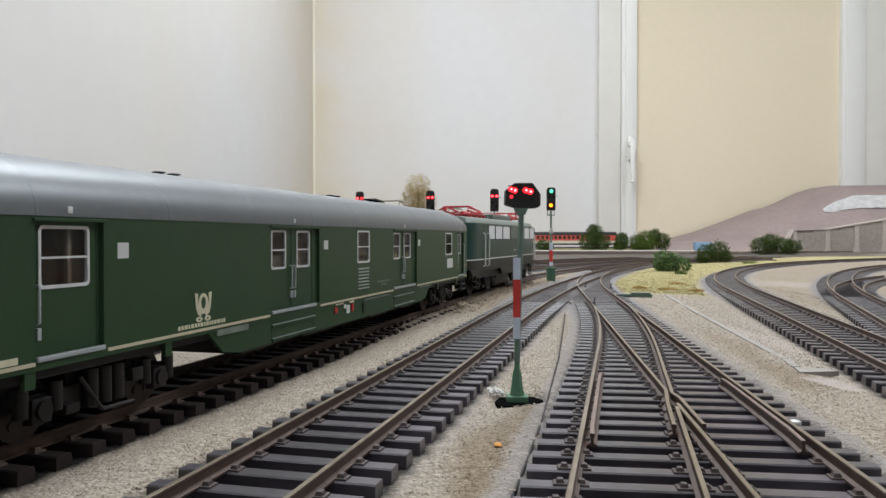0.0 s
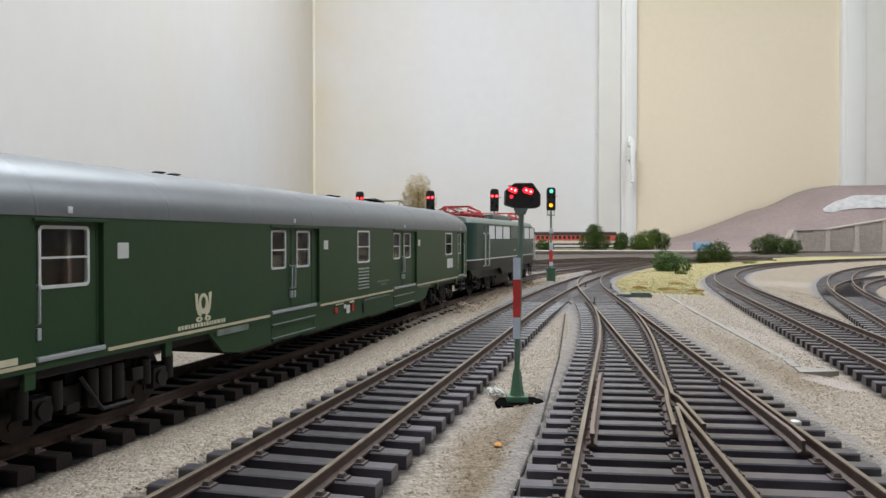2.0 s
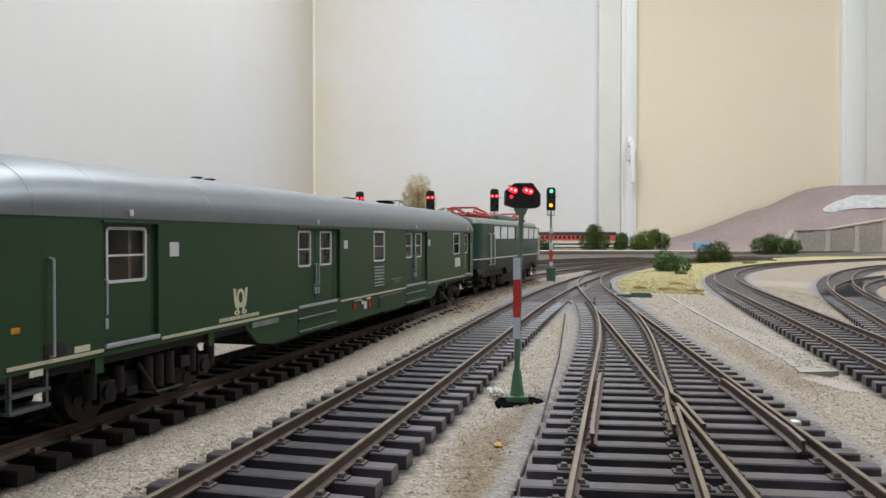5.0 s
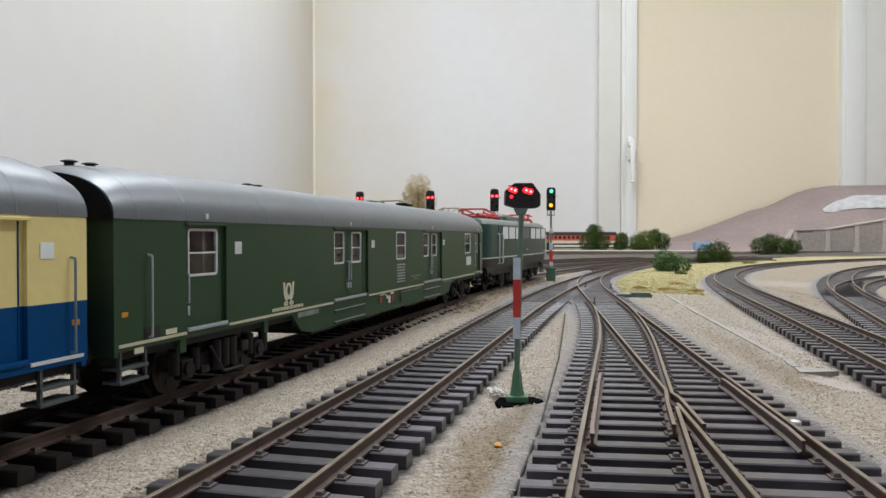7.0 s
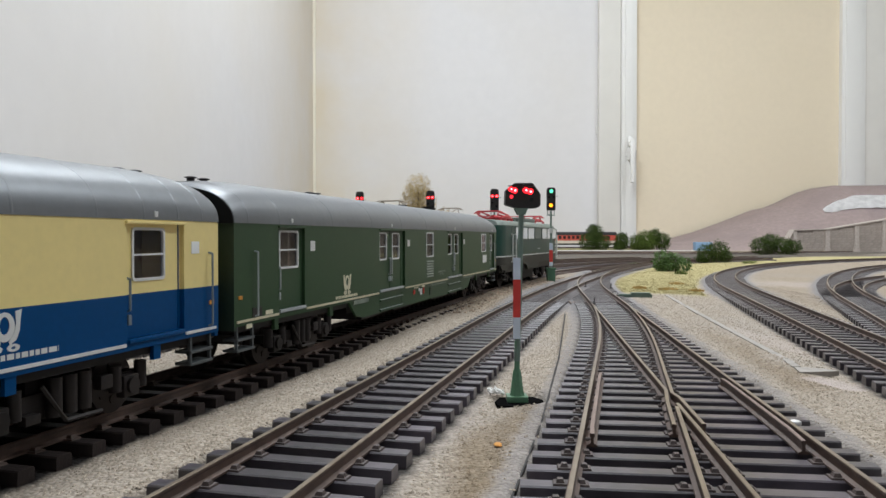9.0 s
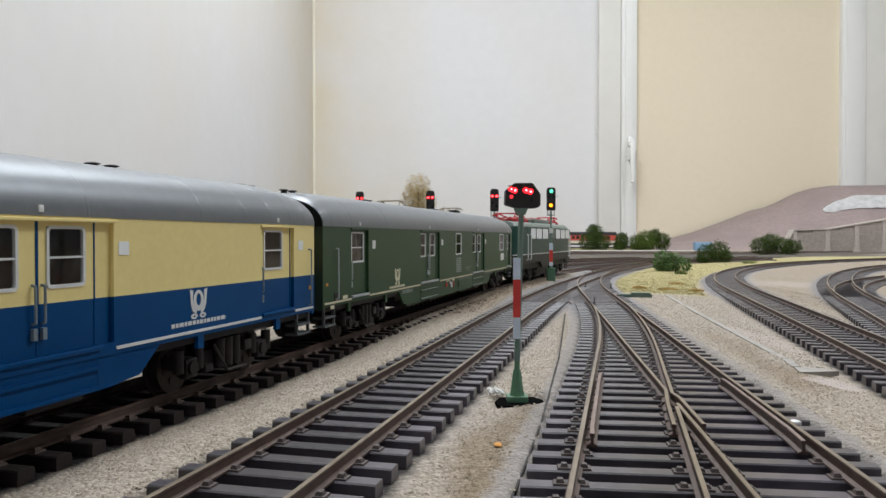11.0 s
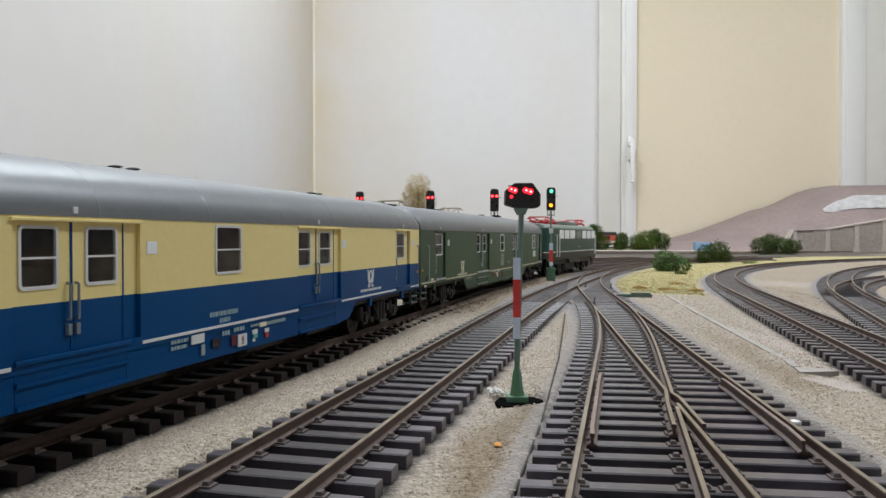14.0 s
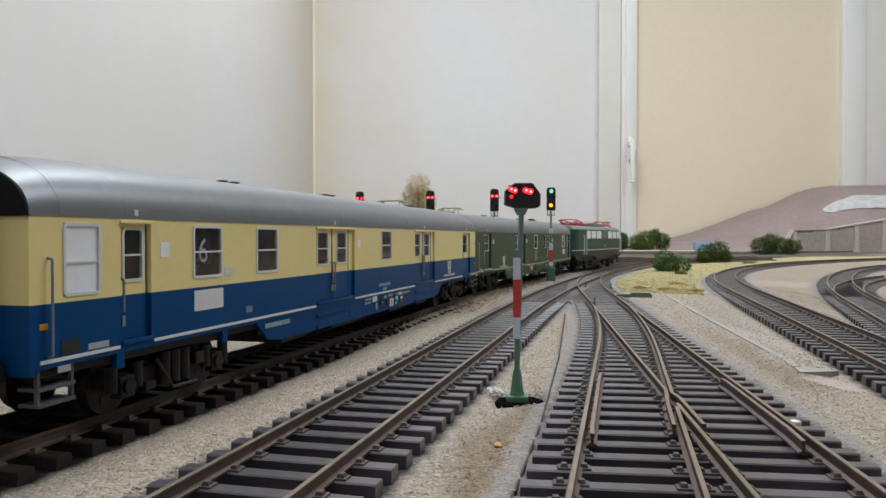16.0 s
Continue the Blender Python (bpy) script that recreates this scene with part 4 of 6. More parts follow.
        for y in (-10.1, 10.1):
            bm = bmesh.new()
            tube(bm, (e * (END - 2), y, 12.0), (e * (END + 1.0), y, 12.0), 1.4, seg=12)
            tube(bm, (e * (END + 1.0), y, 12.0), (e * (END + 2.2), y, 12.0), 2.6, seg=16)
            part("buffer", bm, M["under"], c, smooth=40)
        bm = bmesh.new()
        box(bm, min(e * (END + 2.8), e * (END - 8)), max(e * (END + 2.8), e * (END - 8)), -1.6, 1.6, 8.4, 10.8, 0.4)
        part("coupler", bm, M["black"], c)
        for sgn in (-1, 1):
            bm = bmesh.new()
            box(bm, e * (END - 2.6) - 0.8, e * (END - 2.6) + 0.8, sgn * (HALF_W - 0.2) - 0.4, sgn * (HALF_W - 0.2) + 0.4, 17.9, 18.8, 0.15)
            part("tail_lamp", bm, M["orange"], c, "small orange end lamp")
    bm = bmesh.new()
    box(bm, -END + 2, END - 2, -HALF_W + 1.0, HALF_W - 1.0, SOLE - 1.5, SOLE)
    box(bm, -72, 72, -11, 11, 7.5, SOLE - 1.5)
    for u, w in ((-55, 16), (-20, 22), (30, 18), (60, 12)):
        box(bm, u - w / 2, u + w / 2, -12.5, 12.5, 4.6, 8, 0.5)
    part("underframe", bm, M["under"], c)
    bm = bmesh.new()
    box(bm, -END + 4, END - 4, -0.6, 0.6, SOLE, 38)
    for u in (-118, -78, -36, -4, 24, 56, 90, 122):
        box(bm, u - 5, u + 3, -9, -2, SOLE, 21 + (u % 7))
        box(bm, u - 0.4, u + 0.4, -14, 14, SOLE, 38)
        box(bm, u - 5, u + 4, 2, 9, SOLE, 20 + (u % 5))
    part("interior", bm, M["inside"], c, "dim brown coach interior")
    for x in (-109.2, 109.2):
        bogie(c, x, key)
    return c


green_side = dict(
    doors=[
        (-127.3, -112.8, [(-127.3, -113.5)], [(-125.9, -115.5)]),
        (-55.5, -27.9, [(-55.5, -43.4), (-43.4, -31.1)], [(-54.2, -46.7), (-40.7, -33.0)]),
        (34.9, 63.0, [(34.9, 47.1), (47.1, 59.4)], [(36.2, 43.8), (48.6, 56.5)]),
        (129.3, 141.1, [(129.3, 140.0)], [(132.4, 137.8)]),
    ],
    windows=[(0.1, 10.5, 23.8, 33.8, 0.5), (106.2, 117.9, 24.0, 33.8, 0.5)],
    stripe=[(-147, -127.5), (-112.0, -56.3), (-27.5, 34.3), (63.4, 128.6), (141.5, 147)],
    skirt=[(-82, 12.2), (-76, 7.2), (-70, 6.3), (68, 6.3), (76, 7.2), (82, 12.2)],
    horn=(-84.0, 17.8),
    louvre=(0.6, 10.0, 15.4, 22.6),
    plates=[
        (-109.5, -106.7, 28.1, 30.8, "white"),
        (-25.1, -22.3, 28.4, 30.9, "white"),
        (64.5, 67.2, 28.4, 30.9, "white"),
        (109.4, 119.4, 18.0, 22.2, "white"),
        (106.6, 109.4, 23.0, 24.4, "faint"),
        (-140.2, -135.8, 13.5, 15.6, "black"),
        (-134.0, -130.6, 13.5, 14.5, "printing"),
        (-142.9, -140.4, 11.2, 12.2, "printing"),
        (-17.6, -15.4, 9.8, 11.4, "sign_red"),
        (-8.7, -6.3, 9.0, 11.4, "white"),
        (-10.7, -9.1, 10.6, 11.8, "white"),
        (-6.3, -2.8, 11.9, 12.5, "printing"),
        (-79.1, -66.3, 11.0, 12.3, "faint"),
        (-4.6, -3.2, 9.2, 11.6, "sign_red"),
        (5.1, 7.2, 8.0, 11.0, "green_dark"),
    ],
    prints=[
        (-92.5, -75.6, 13.75, 14.55, 17, "printing"),
        (-78.5, -66.9, 11.3, 12.0, 8, "printing"),
        (18.4, 30.3, 16.6, 17.3, 9, "faint"),
        (21.5, 26.7, 15.5, 16.2, 5, "faint"),
        (6.2, 30.8, 11.6, 12.1, 16, "faint"),
        (66.1, 82.9, 11.7, 12.2, 9, "faint"),
        (-16.8, -10.7, 12.0, 12.4, 5, "printing"),
    ],
)
blue_side = dict(
    doors=[
        (-128.3, -120.1, [(-128.3, -120.5)], [(-127.0, -121.5)]),
        (-49.5, -21.6, [(-49.5, -37.4), (-37.4, -25.2)], [(-47.7, -40.2), (-34.3, -26.9)]),
        (41.1, 69.0, [(41.1, 53.2), (53.2, 65.3)], [(41.9, 49.6), (55.1, 63.0)]),
        (119.4, 136.0, [(119.4, 135.2)], [(121.6, 130.8)]),
    ],
    windows=[
        (-141.3, -133.3, 22.6, 33.9, 0.46, 1),
        (-107.1, -96.7, 23.6, 34.0, 0.5),
        (-82.1, -71.9, 23.5, 34.0, 0.5),
        (2.4, 12.7, 24.0, 34.2, 0.5),
    ],
    stripe=[(-146.1, -128.7), (-119.5, -50.0), (-21.2, 40.7), (69.5, 119.0), (136.4, 147)],
    skirt=[(-82, 12.2), (-76, 7.4), (-70, 6.6), (68, 6.6), (76, 7.4), (82, 12.2)],
    horn=(93.7, 18.6),
    plates=[
        (-117.4, -114.9, 28.0, 30.8, "pale_white"),
        (-19.8, -17.0, 28.7, 31.0, "pale_white"),
        (70.2, 72.8, 28.7, 31.0, "pale_white"),
        (138.4, 141.0, 28.5, 30.9, "pale_white"),
        (-106.8, -96.3, 17.0, 21.1, "white"),
        (-95.7, -92.6, 23.6, 25.3, "white"),
        (-87.0, -84.2, 14.8, 16.2, "step_blue"),
        (-141.9, -137.9, 13.6, 15.8, "black"),
        (-136.1, -131.4, 13.6, 14.6, "silver"),
        (-142.6, -140.0, 11.0, 12.0, "silver"),
        (-6.3, -1.9, 10.5, 12.3, "white"),
        (-2.9, -1.7, 7.8, 10.0, "silver"),
        (1.0, 4.0, 8.8, 10.6, "black"),
        (3.0, 3.8, 9.4, 10.0, "silver"),
        (8.4, 10.8, 8.2, 10.4, "dark_red"),
        (11.2, 14.9, 7.6, 10.3, "white"),
        (12.6, 13.6, 7.9, 9.8, "sign_red"),
        (17.5, 19.7, 9.6, 10.6, "white"),
        (17.9, 19.7, 8.7, 9.5, "sign_green"),
        (17.6, 18.6, 7.9, 8.6, "white"),
        (23.2, 25.1, 9.4, 10.3, "white"),
        (23.4, 24.9, 8.2, 9.3, "sign_red"),
        (20.9, 24.0, 10.9, 11.9, "printing"),
    ],
    prints=[
        (-105.0, -98.1, 19.3, 19.7, 9, "pale_letters"),
        (-104.6, -98.5, 18.3, 18.7, 8, "pale_letters"),
        (84.8, 103.7, 14.4, 15.2, 14, "white"),
        (-78.0, -65.4, 10.2, 11.3, 9, "pale_letters"),
        (0.3, 11.3, 15.2, 16.2, 12, "pale_letters"),
        (3.9, 8.0, 13.7, 14.7, 5, "pale_letters"),
        (-12.8, -7.4, 11.4, 12.1, 6, "pale_letters"),
        (-12.8, -7.8, 10.2, 10.9, 6, "pale_letters"),
        (4.9, 7.8, 10.8, 11.8, 3, "pale_letters"),
        (9.6, 14.1, 11.1, 12.0, 4, "pale_letters"),
        (16.8, 20.6, 11.3, 11.9, 4, "pale_letters"),
        (24.6, 33.7, 11.0, 11.8, 7, "pale_letters"),
    ],
)
green_coach = coach("mail_coach", "dark green mail coach with grey roof and white-framed windows", [M["green"], M["green"]], None, green_side, M["white"], M["stripe"], "green")
blue_coach = coach("mail_coach", "cream and blue mail coach with grey roof and double doors", [M["blue"], M["cream"]], 21.7, blue_side, M["white"], M["white"], "blue")


def window_number():
    """A number card standing behind one window of the blue coach."""
    bm = bmesh.new()
    box(bm, -104.6, -99.6, -15.3, -15.1, 26.2, 33.0)
    card = part("number_card", bm, M["under"], blue_coach, "grey card with the figure 6")
    data = bpy.data.curves.new("figure", "FONT")
    data.body, data.size, data.extrude = "6", 7.0 * MM, 0.05 * MM
    data.materials.append(M["white"])
    ob = new("figure", data)
    ob.parent = card
    ob.matrix_basis = pose(-104.2 * MM, -15.4 * MM, 26.7 * MM, 90, 0, 0)


window_number()


# ---------------------------------------------------------------- locomotive
def make_locomotive(label, gear, rise):
    """rise: how far the pantographs stand up from their folded state."""
    loco = root("electric_locomotive", label, "locomotive", "electric locomotives")

    def loft(stations, profile, name, mat, label="", close=True):
        bm = bmesh.new()
        rings = [[bm.verts.new((x + (sh * max(0, z - 24) / 20 if z > 24 else 0), y, z)) for y, z in profile(w, top)] for x, w, top, sh in stations]
        n = len(rings[0])
        for a, b in zip(rings, rings[1:]):
            for k in range(n if close else n - 1):
                bm.faces.new((a[k], a[(k + 1) % n], b[(k + 1) % n], b[k]))
        bm.faces.new(rings[0]), bm.faces.new(rings[-1][::-1])
        return part(name, bm, mat, loco, label, smooth=40)

    ends = [(-92.5, 12.6, 0, 7), (-91.0, 14.2, 0, 5.5), (-84, 16.4, 0, 2), (-76, 17.0, 0, 0), (-40, 17, 0, 0), (0, 17, 0, 0), (40, 17, 0, 0), (74, 17.0, 0, 0), (82, 16.4, 0, -2), (89.0, 14.2, 0, -5.5), (90.5, 12.6, 0, -7)]
    loft(ends, lambda w, t: [(-w, 19.8), (w, 19.8), (w, 36), (w - 0.2, 39.6), (-w + 0.2, 39.6), (-w, 36)], "body", M["loco"], "glossy dark green body")
    loft([(x, w, t, s) for x, w, t, s in ends], lambda w, t: [(-w + 0.15, 39.6), (w - 0.15, 39.6), (w - 1.2, 41.6), (w - 4, 42.9), (0, 43.9), (-w + 4, 42.9), (-w + 1.2, 41.6)], "roof", M["loco_roof"], "grey-green roof with rounded edges")
    loft([(x, w - 0.1, t, 0) for x, w, t, s in ends], lambda w, t: [(-w, 14.5), (w, 14.5), (w, 19.6), (-w, 19.6)], "frame", M["loco_dark"], "blackish lower frame")
    for sgn in (-1, 1):
        bm = bmesh.new()
        y0, y1 = sorted((sgn * 16.2, sgn * 16.8))
        prism(bm, [(-90, 14.6), (-86, 11.5), (-74, 11.0), (-68, 13.6), (-22, 13.6), (-17, 9.6), (15, 9.6), (20, 13.6), (66, 13.6), (72, 11.0), (84, 11.5), (88, 14.6)], "y", y0, y1)
        part("skirt", bm, M["loco_dark"], loco)
        bm = bmesh.new()
        y0, y1 = sorted((sgn * 16.9, sgn * 17.25))
        box(bm, -76, 74, y0, y1, 19.6, 20.2)
        for e in (-1, 1):
            x = -76 if e < 0 else 74
            prism(bm, [(x, sgn * 16.9), (x, sgn * 17.25), (x + e * 8, sgn * 16.65), (x + e * 15.2, sgn * 14.4), (x + e * 15, sgn * 14.1), (x + e * 8, sgn * 16.3)], "z", 19.6, 20.2)
        part("lining", bm, M["white"], loco, "thin white waist line")
        # the loco's panes are opaque white in place of reflecting glass
        for a, b, m in ((-53.0, -38.2, "pale_white"), (-36.4, -19.0, "pale_white"), (-17.2, 1.6, "pale_white"), (4.2, 25.6, "loco_roof"), (28.6, 45.4, "pale_white"), (47.2, 64.4, "pale_white"), (66.2, 83.0, "pale_white")):
            bm = bmesh.new()
            y = sgn * 17.0
            ring(bm, rounded(a - 0.5, b + 0.5, 30.6, 39.1, 0.7), rounded(a, b, 31.1, 38.6, 0.4), y + sgn * 0.25, y - sgn * 0.2)
            w = part("window", bm, M["loco"], loco, "side window with its pale reflection painted on" if m == "pale_white" else "grey louvred panel")
            bm = bmesh.new()
            y0, y1 = sorted((y - sgn * 0.3, y + sgn * 0.08))
            box(bm, a, b, y0, y1, 31.1, 38.6)
            if m != "pale_white":
                for k in range(9):
                    z = 31.4 + 0.8 * k
                    prism(bm, [(y, z), (y + sgn * 0.35, z + 0.1), (y, z + 0.6)], "x", a + 0.4, b - 0.4)
            part("pane", bm, M[m], w)
        for e, us in ((-1, (-64.0, -55.4)), (1, (82.5, 86.5))):
            for u in us:
                bm = bmesh.new()
                w = 17.0 if abs(u) < 77 else 16.0
                bent(bm, [(u, sgn * w, 34.2), (u, sgn * (w + 1.1), 33.8), (u, sgn * (w + 1.1), 16.4), (u, sgn * (w - 0.4), 16.0)], 0.42)
                part("handrail", bm, M["white"], loco, "white upright handrail", smooth=40)
            a, b = us
            bm = bmesh.new()
            y0, y1 = sorted((sgn * 16.6, sgn * 17.15))
            box(bm, a + 1.2, b - 1.0, y0, y1, 20.4, 38.8, 0.15)
            part("cab_door", bm, M["loco"], loco)
        bm = bmesh.new()
        box(bm, 14, 20, min(sgn * 16.9, sgn * 17.2), max(sgn * 16.9, sgn * 17.2), 23.4, 24.2)
        part("emblem", bm, M["silver"], loco)
    for e in (-1, 1):
        for y in (-6.4, 6.4):
            bm = bmesh.new()
            x = -1 + e * 88.7
            prism(bm, [(y - 4.6, 29.6), (y + 4.6, 29.6), (y + 4.3, 36.6), (y - 4.3, 36.6)], "x", x - 0.9, x + 0.9)
            w = part("cab_window", bm, M["pale_white"], loco, "pale windscreen pane", at=mm(0, 0, 0))
        for y, z in ((-9.5, 22.5), (9.5, 22.5), (0, 38.0)):
            bm = bmesh.new()
            x = -1 + e * 91.2 if z < 30 else -1 + e * 86.8
            tube(bm, (x, y, z), (x + e * 1.2, y, z), 1.6, seg=16)
            part("headlight", bm, M["silver"], loco, "round headlight", smooth=40)
        for y in (-10.1, 10.1):
            bm = bmesh.new()
            x = -1 + e * 91
            tube(bm, (x, y, 12.2), (x + e * 4.5, y, 12.2), 1.5, seg=12)
            tube(bm, (x + e * 4.5, y, 12.2), (x + e * 5.6, y, 12.2), 2.8, seg=16)
            part("buffer", bm, M["black"], loco, smooth=40)
        bm = bmesh.new()
        box(bm, -1 + e * 90 - 2, -1 + e * 90 + 2, -13, 13, 9.6, 14.8, 0.6)
        part("buffer_beam", bm, M["loco_dark"], loco)
        for sgn in (-1, 1):
            bm = bmesh.new()
            for z in (5.0, 8.0):
                box(bm, -1 + e * 78 - 4, -1 + e * 78 + 4, min(sgn * 14.5, sgn * 16.6), max(sgn * 14.5, sgn * 16.6), z, z + 0.5)
            for w in (-3.8, 3.8):
                box(bm, -1 + e * 78 + w - 0.2, -1 + e * 78 + w + 0.2, min(sgn * 15, sgn * 15.6), max(sgn * 15, sgn * 15.6), 5, 13)
            part("footstep", bm, M["under"], loco)
    # roof gear
    slim = 0.45 if rise else 0.8
    for cx, d in ((-46, 1), (56, -1)):
        z = 44.9
        bm = bmesh.new()
        for y in (-8.5, 8.5):
            tube(bm, (cx - 17, y, z), (cx + 17, y, z), 0.5 * slim, seg=6)
        for x in (-17, -6, 6, 17):
            tube(bm, (cx + x, -8.5, z), (cx + x, 8.5, z), 0.45 * slim, seg=6)
        p = part("pantograph", bm, gear, loco, "folded red pantograph" if not rise else "half-raised brown pantograph", smooth=40)
        for y in (-8.5, 8.5):
            for f, lift in ((1, 0.2), (-1, 0.0)):
                bm = bmesh.new()
                bent(bm, [(cx - 12 * d * f, y, z + 0.4), (cx + 14 * d * f, y * 0.8, z + 2.0 + lift + 0.4 * rise), (cx - 10 * d, y * 0.72, z + 4.0 + lift + rise)], 0.7 * slim)
                part("arm", bm, gear, p, smooth=40)
        bm = bmesh.new()
        for x in (-13.5, -8.5):
            bent(bm, [(cx + x * d, -9.5, z + 2.8 + rise), (cx + x * d, -7, z + 4.4 + rise), (cx + x * d, 7, z + 4.4 + rise), (cx + x * d, 9.5, z + 2.8 + rise)], 0.6 * slim)
        for y in (-7, 0, 7):
            tube(bm, (cx - 13.5 * d, y, z + 4.4 + rise), (cx - 8.5 * d, y, z + 4.4 + rise), 0.45 * slim, seg=6)
        part("pan_head", bm, gear, p, "contact strips of the pantograph", smooth=40)
        bm = bmesh.new()
        tube(bm, (cx - 3, 0, z + 1), (cx + 9, 0, z + 1), 1.3, seg=8)
        part("spring_drum", bm, gear, p, smooth=40)
        for x in (-15, 15):
            for y in (-8.5, 8.5):
                bm = bmesh.new()
                tube(bm, (cx + x, y, 42.4), (cx + x, y, z), 1.3, 0.9, seg=10)
                part("insulator", bm, gear, p)
    bm = bmesh.new()
    for y in (-7, 6):
        bent(bm, [(-34, y, 46.2), (-12, y, 47.0), (2, y, 46.6), (30, y, 46.4)], 0.35)
    for x, y in ((-34, -7), (-12, -7), (2, -7), (30, -7), (-34, 6), (-8, 6), (30, 6)):
        tube(bm, (x, y, 42.6), (x, y, 46.2), 1.2, 0.8, seg=10)
    box(bm, -30, -20, -3, 4, 43, 46.6, 0.6)
    part("roof_conductor", bm, gear, loco, "roof conductor on insulators", smooth=40)
    bm = bmesh.new()
    box(bm, -16, 34, -10.5, 10.5, 42.5, 46.2, 1.2)
    box(bm, -22, -16, -8, 8, 42.5, 45.0, 0.6)
    part("roof_hatch", bm, M["loco_roof"], loco, "raised grey-green roof hatch", smooth=40)
    bm = bmesh.new()
    box(bm, -86, 84, -15, 15, 9.5, 14.6)
    box(bm, -18, 16, -13, 13, 3.2, 9.6, 0.8)
    part("underframe", bm, M["under"], loco)
    for x in (-46, 44):
        bogie(loco, x, "loco", span=39.0, radius=7.1, half=12.6)
    return loco


locomotive = make_locomotive("green electric locomotive with red pantographs and pale windows", M["red"], 0.0)
MOVING = list(WHEELSETS)
parked_locomotive = make_locomotive("parked green electric locomotive with half-raised brown pantographs", M["panto_brown"], 6.0)
px, py, ph = LINES["left_a"].at(60 + 512)
parked_locomotive.matrix_basis = mm(px, py, RAIL_Z, 90 - math.degrees(ph))


# ---------------------------------------------------------------- signals
def disc(bm, x, y, z, r, thick=0.3):
    tube(bm, (x, y, z), (x, y - thick, z), r, seg=16)


def main_signal(x, y, z, height, lights, label, group):
    """A daylight colour-light signal that faces the camera. lights: (x, z from the head's top, radius, material)."""
    sig = root("light_signal", label, "railway signal", group, at=mm(x, y, z))
    bm = bmesh.new()
    box(bm, -3.0, 3.0, -3.0, 3.0, -2.0, 8.0, 0.3)
    box(bm, -3.6, 3.6, -3.4, 3.2, 7.6, 9.0, 0.2)
    box(bm, -2.2, 0.4, -3.3, -2.9, 2.0, 6.6)
    part("base", bm, M["signal_green"], sig, "green cabinet-like signal base", smooth=40)
    top = height - 17.5
    bm = bmesh.new()
    tube(bm, (0, 0, 8), (0, 0, top + 2), 0.75, seg=10)
    part("mast", bm, M["mast"], sig, smooth=40)
    for z0, z1, m in ((10.5, 13.6, "board_white"), (13.6, 22.6, "board_red"), (22.6, 28.0, "board_white")):
        bm = bmesh.new()
        box(bm, -1.35, 1.35, -1.3, -0.9, z0, z1)
        part("mast_board", bm, M[m], sig, "white mast board" if m == "board_white" else "red mast board")
    bm = bmesh.new()
    box(bm, -1.5, 1.5, -1.5, -1.0, 35.5, 39.2, 0.1)
    part("name_plate", bm, M["white"], sig, "small white plate")
    bm = bmesh.new()
    o = [(-2.3, height), (2.3, height), (3.3, height - 1.6), (3.3, top + 0.6), (2.4, top), (-2.4, top), (-3.3, top + 0.6), (-3.3, height - 1.6)]
    prism(bm, o, "y", -1.6, 1.4)
    head = part("head", bm, M["black"], sig, "black eight-sided signal head")
    for lx, dz, r, m in lights:
        bm = bmesh.new()
        disc(bm, lx, -1.6, height - dz, r)
        lens = part("lens", bm, M[m], head, smooth=40)
        if m != "lens_off":
            bm = bmesh.new()
            tube(bm, (lx, -1.85, height - dz), (lx, -2.0, height - dz), r * 0.34, seg=12)
            part("lens", bm, M["lamp_core"] if m == "lamp_red" else M[m], head)
        bm = bmesh.new()
        n = 10
        rr = r + 0.25
        r0, r1 = [], []
        for k in range(n + 1):
            a = math.pi * k / n
            r0.append(bm.verts.new((lx + rr * math.cos(a), -1.6, height - dz + rr * math.sin(a))))
            r1.append(bm.verts.new((lx + rr * math.cos(a), -3.2, height - dz + rr * math.sin(a))))
        for k in range(n):
            bm.faces.new((r0[k], r0[k + 1], r1[k + 1], r1[k]))
        bmesh.ops.solidify(bm, geom=bm.faces[:], thickness=0.12)
        part("hood", bm, M["black"], head)
    bm = bmesh.new()
    bent(bm, [(-2.6, 0.6, top + 0.3), (-2.6, 0.6, top - 2.6), (-1.4, 0.6, top - 3.4), (2.6, 0.6, top - 3.4), (2.6, 0.6, top + 0.3)], 0.3)
    box(bm, -3.0, 3.0, -0.8, 2.4, top - 3.9, top - 3.5)
    bent(bm, [(3.3, 0, height - 7), (5.0, 0, height - 6.6)], 0.25)
    part("bracket", bm, M["mast"], sig)
    return sig


RED2 = [(-1.7, 5.6, 1.1, "lamp_red"), (1.7, 5.6, 1.1, "lamp_red"), (-1.7, 10.5, 0.9, "lens_off"), (1.4, 13.5, 0.9, "lens_off")]
GO = [(0, 2.8, 1.35, "lamp_green"), (-1.6, 7.4, 0.9, "lens_off"), (1.6, 7.4, 0.9, "lens_off"), (-0.3, 13.6, 1.35, "lamp_amber")]
main_signal(82.6, 573.1, 4.2, 70.4, GO, "slim colour-light signal showing green over amber", "signals at the yard throat")
main_signal(40.3, 586.9, 1.4, 73.0, RED2, "slim colour-light signal showing two red lights", "signals at the yard throat")
main_signal(-10.2, 607.3, 1.4, 73.0, RED2, "slim colour-light signal showing two red lights", "signals at the yard throat")
main_signal(-68.8, 620.2, 1.4, 73.0, RED2, "slim colour-light signal showing two red lights", "signals at the yard throat")


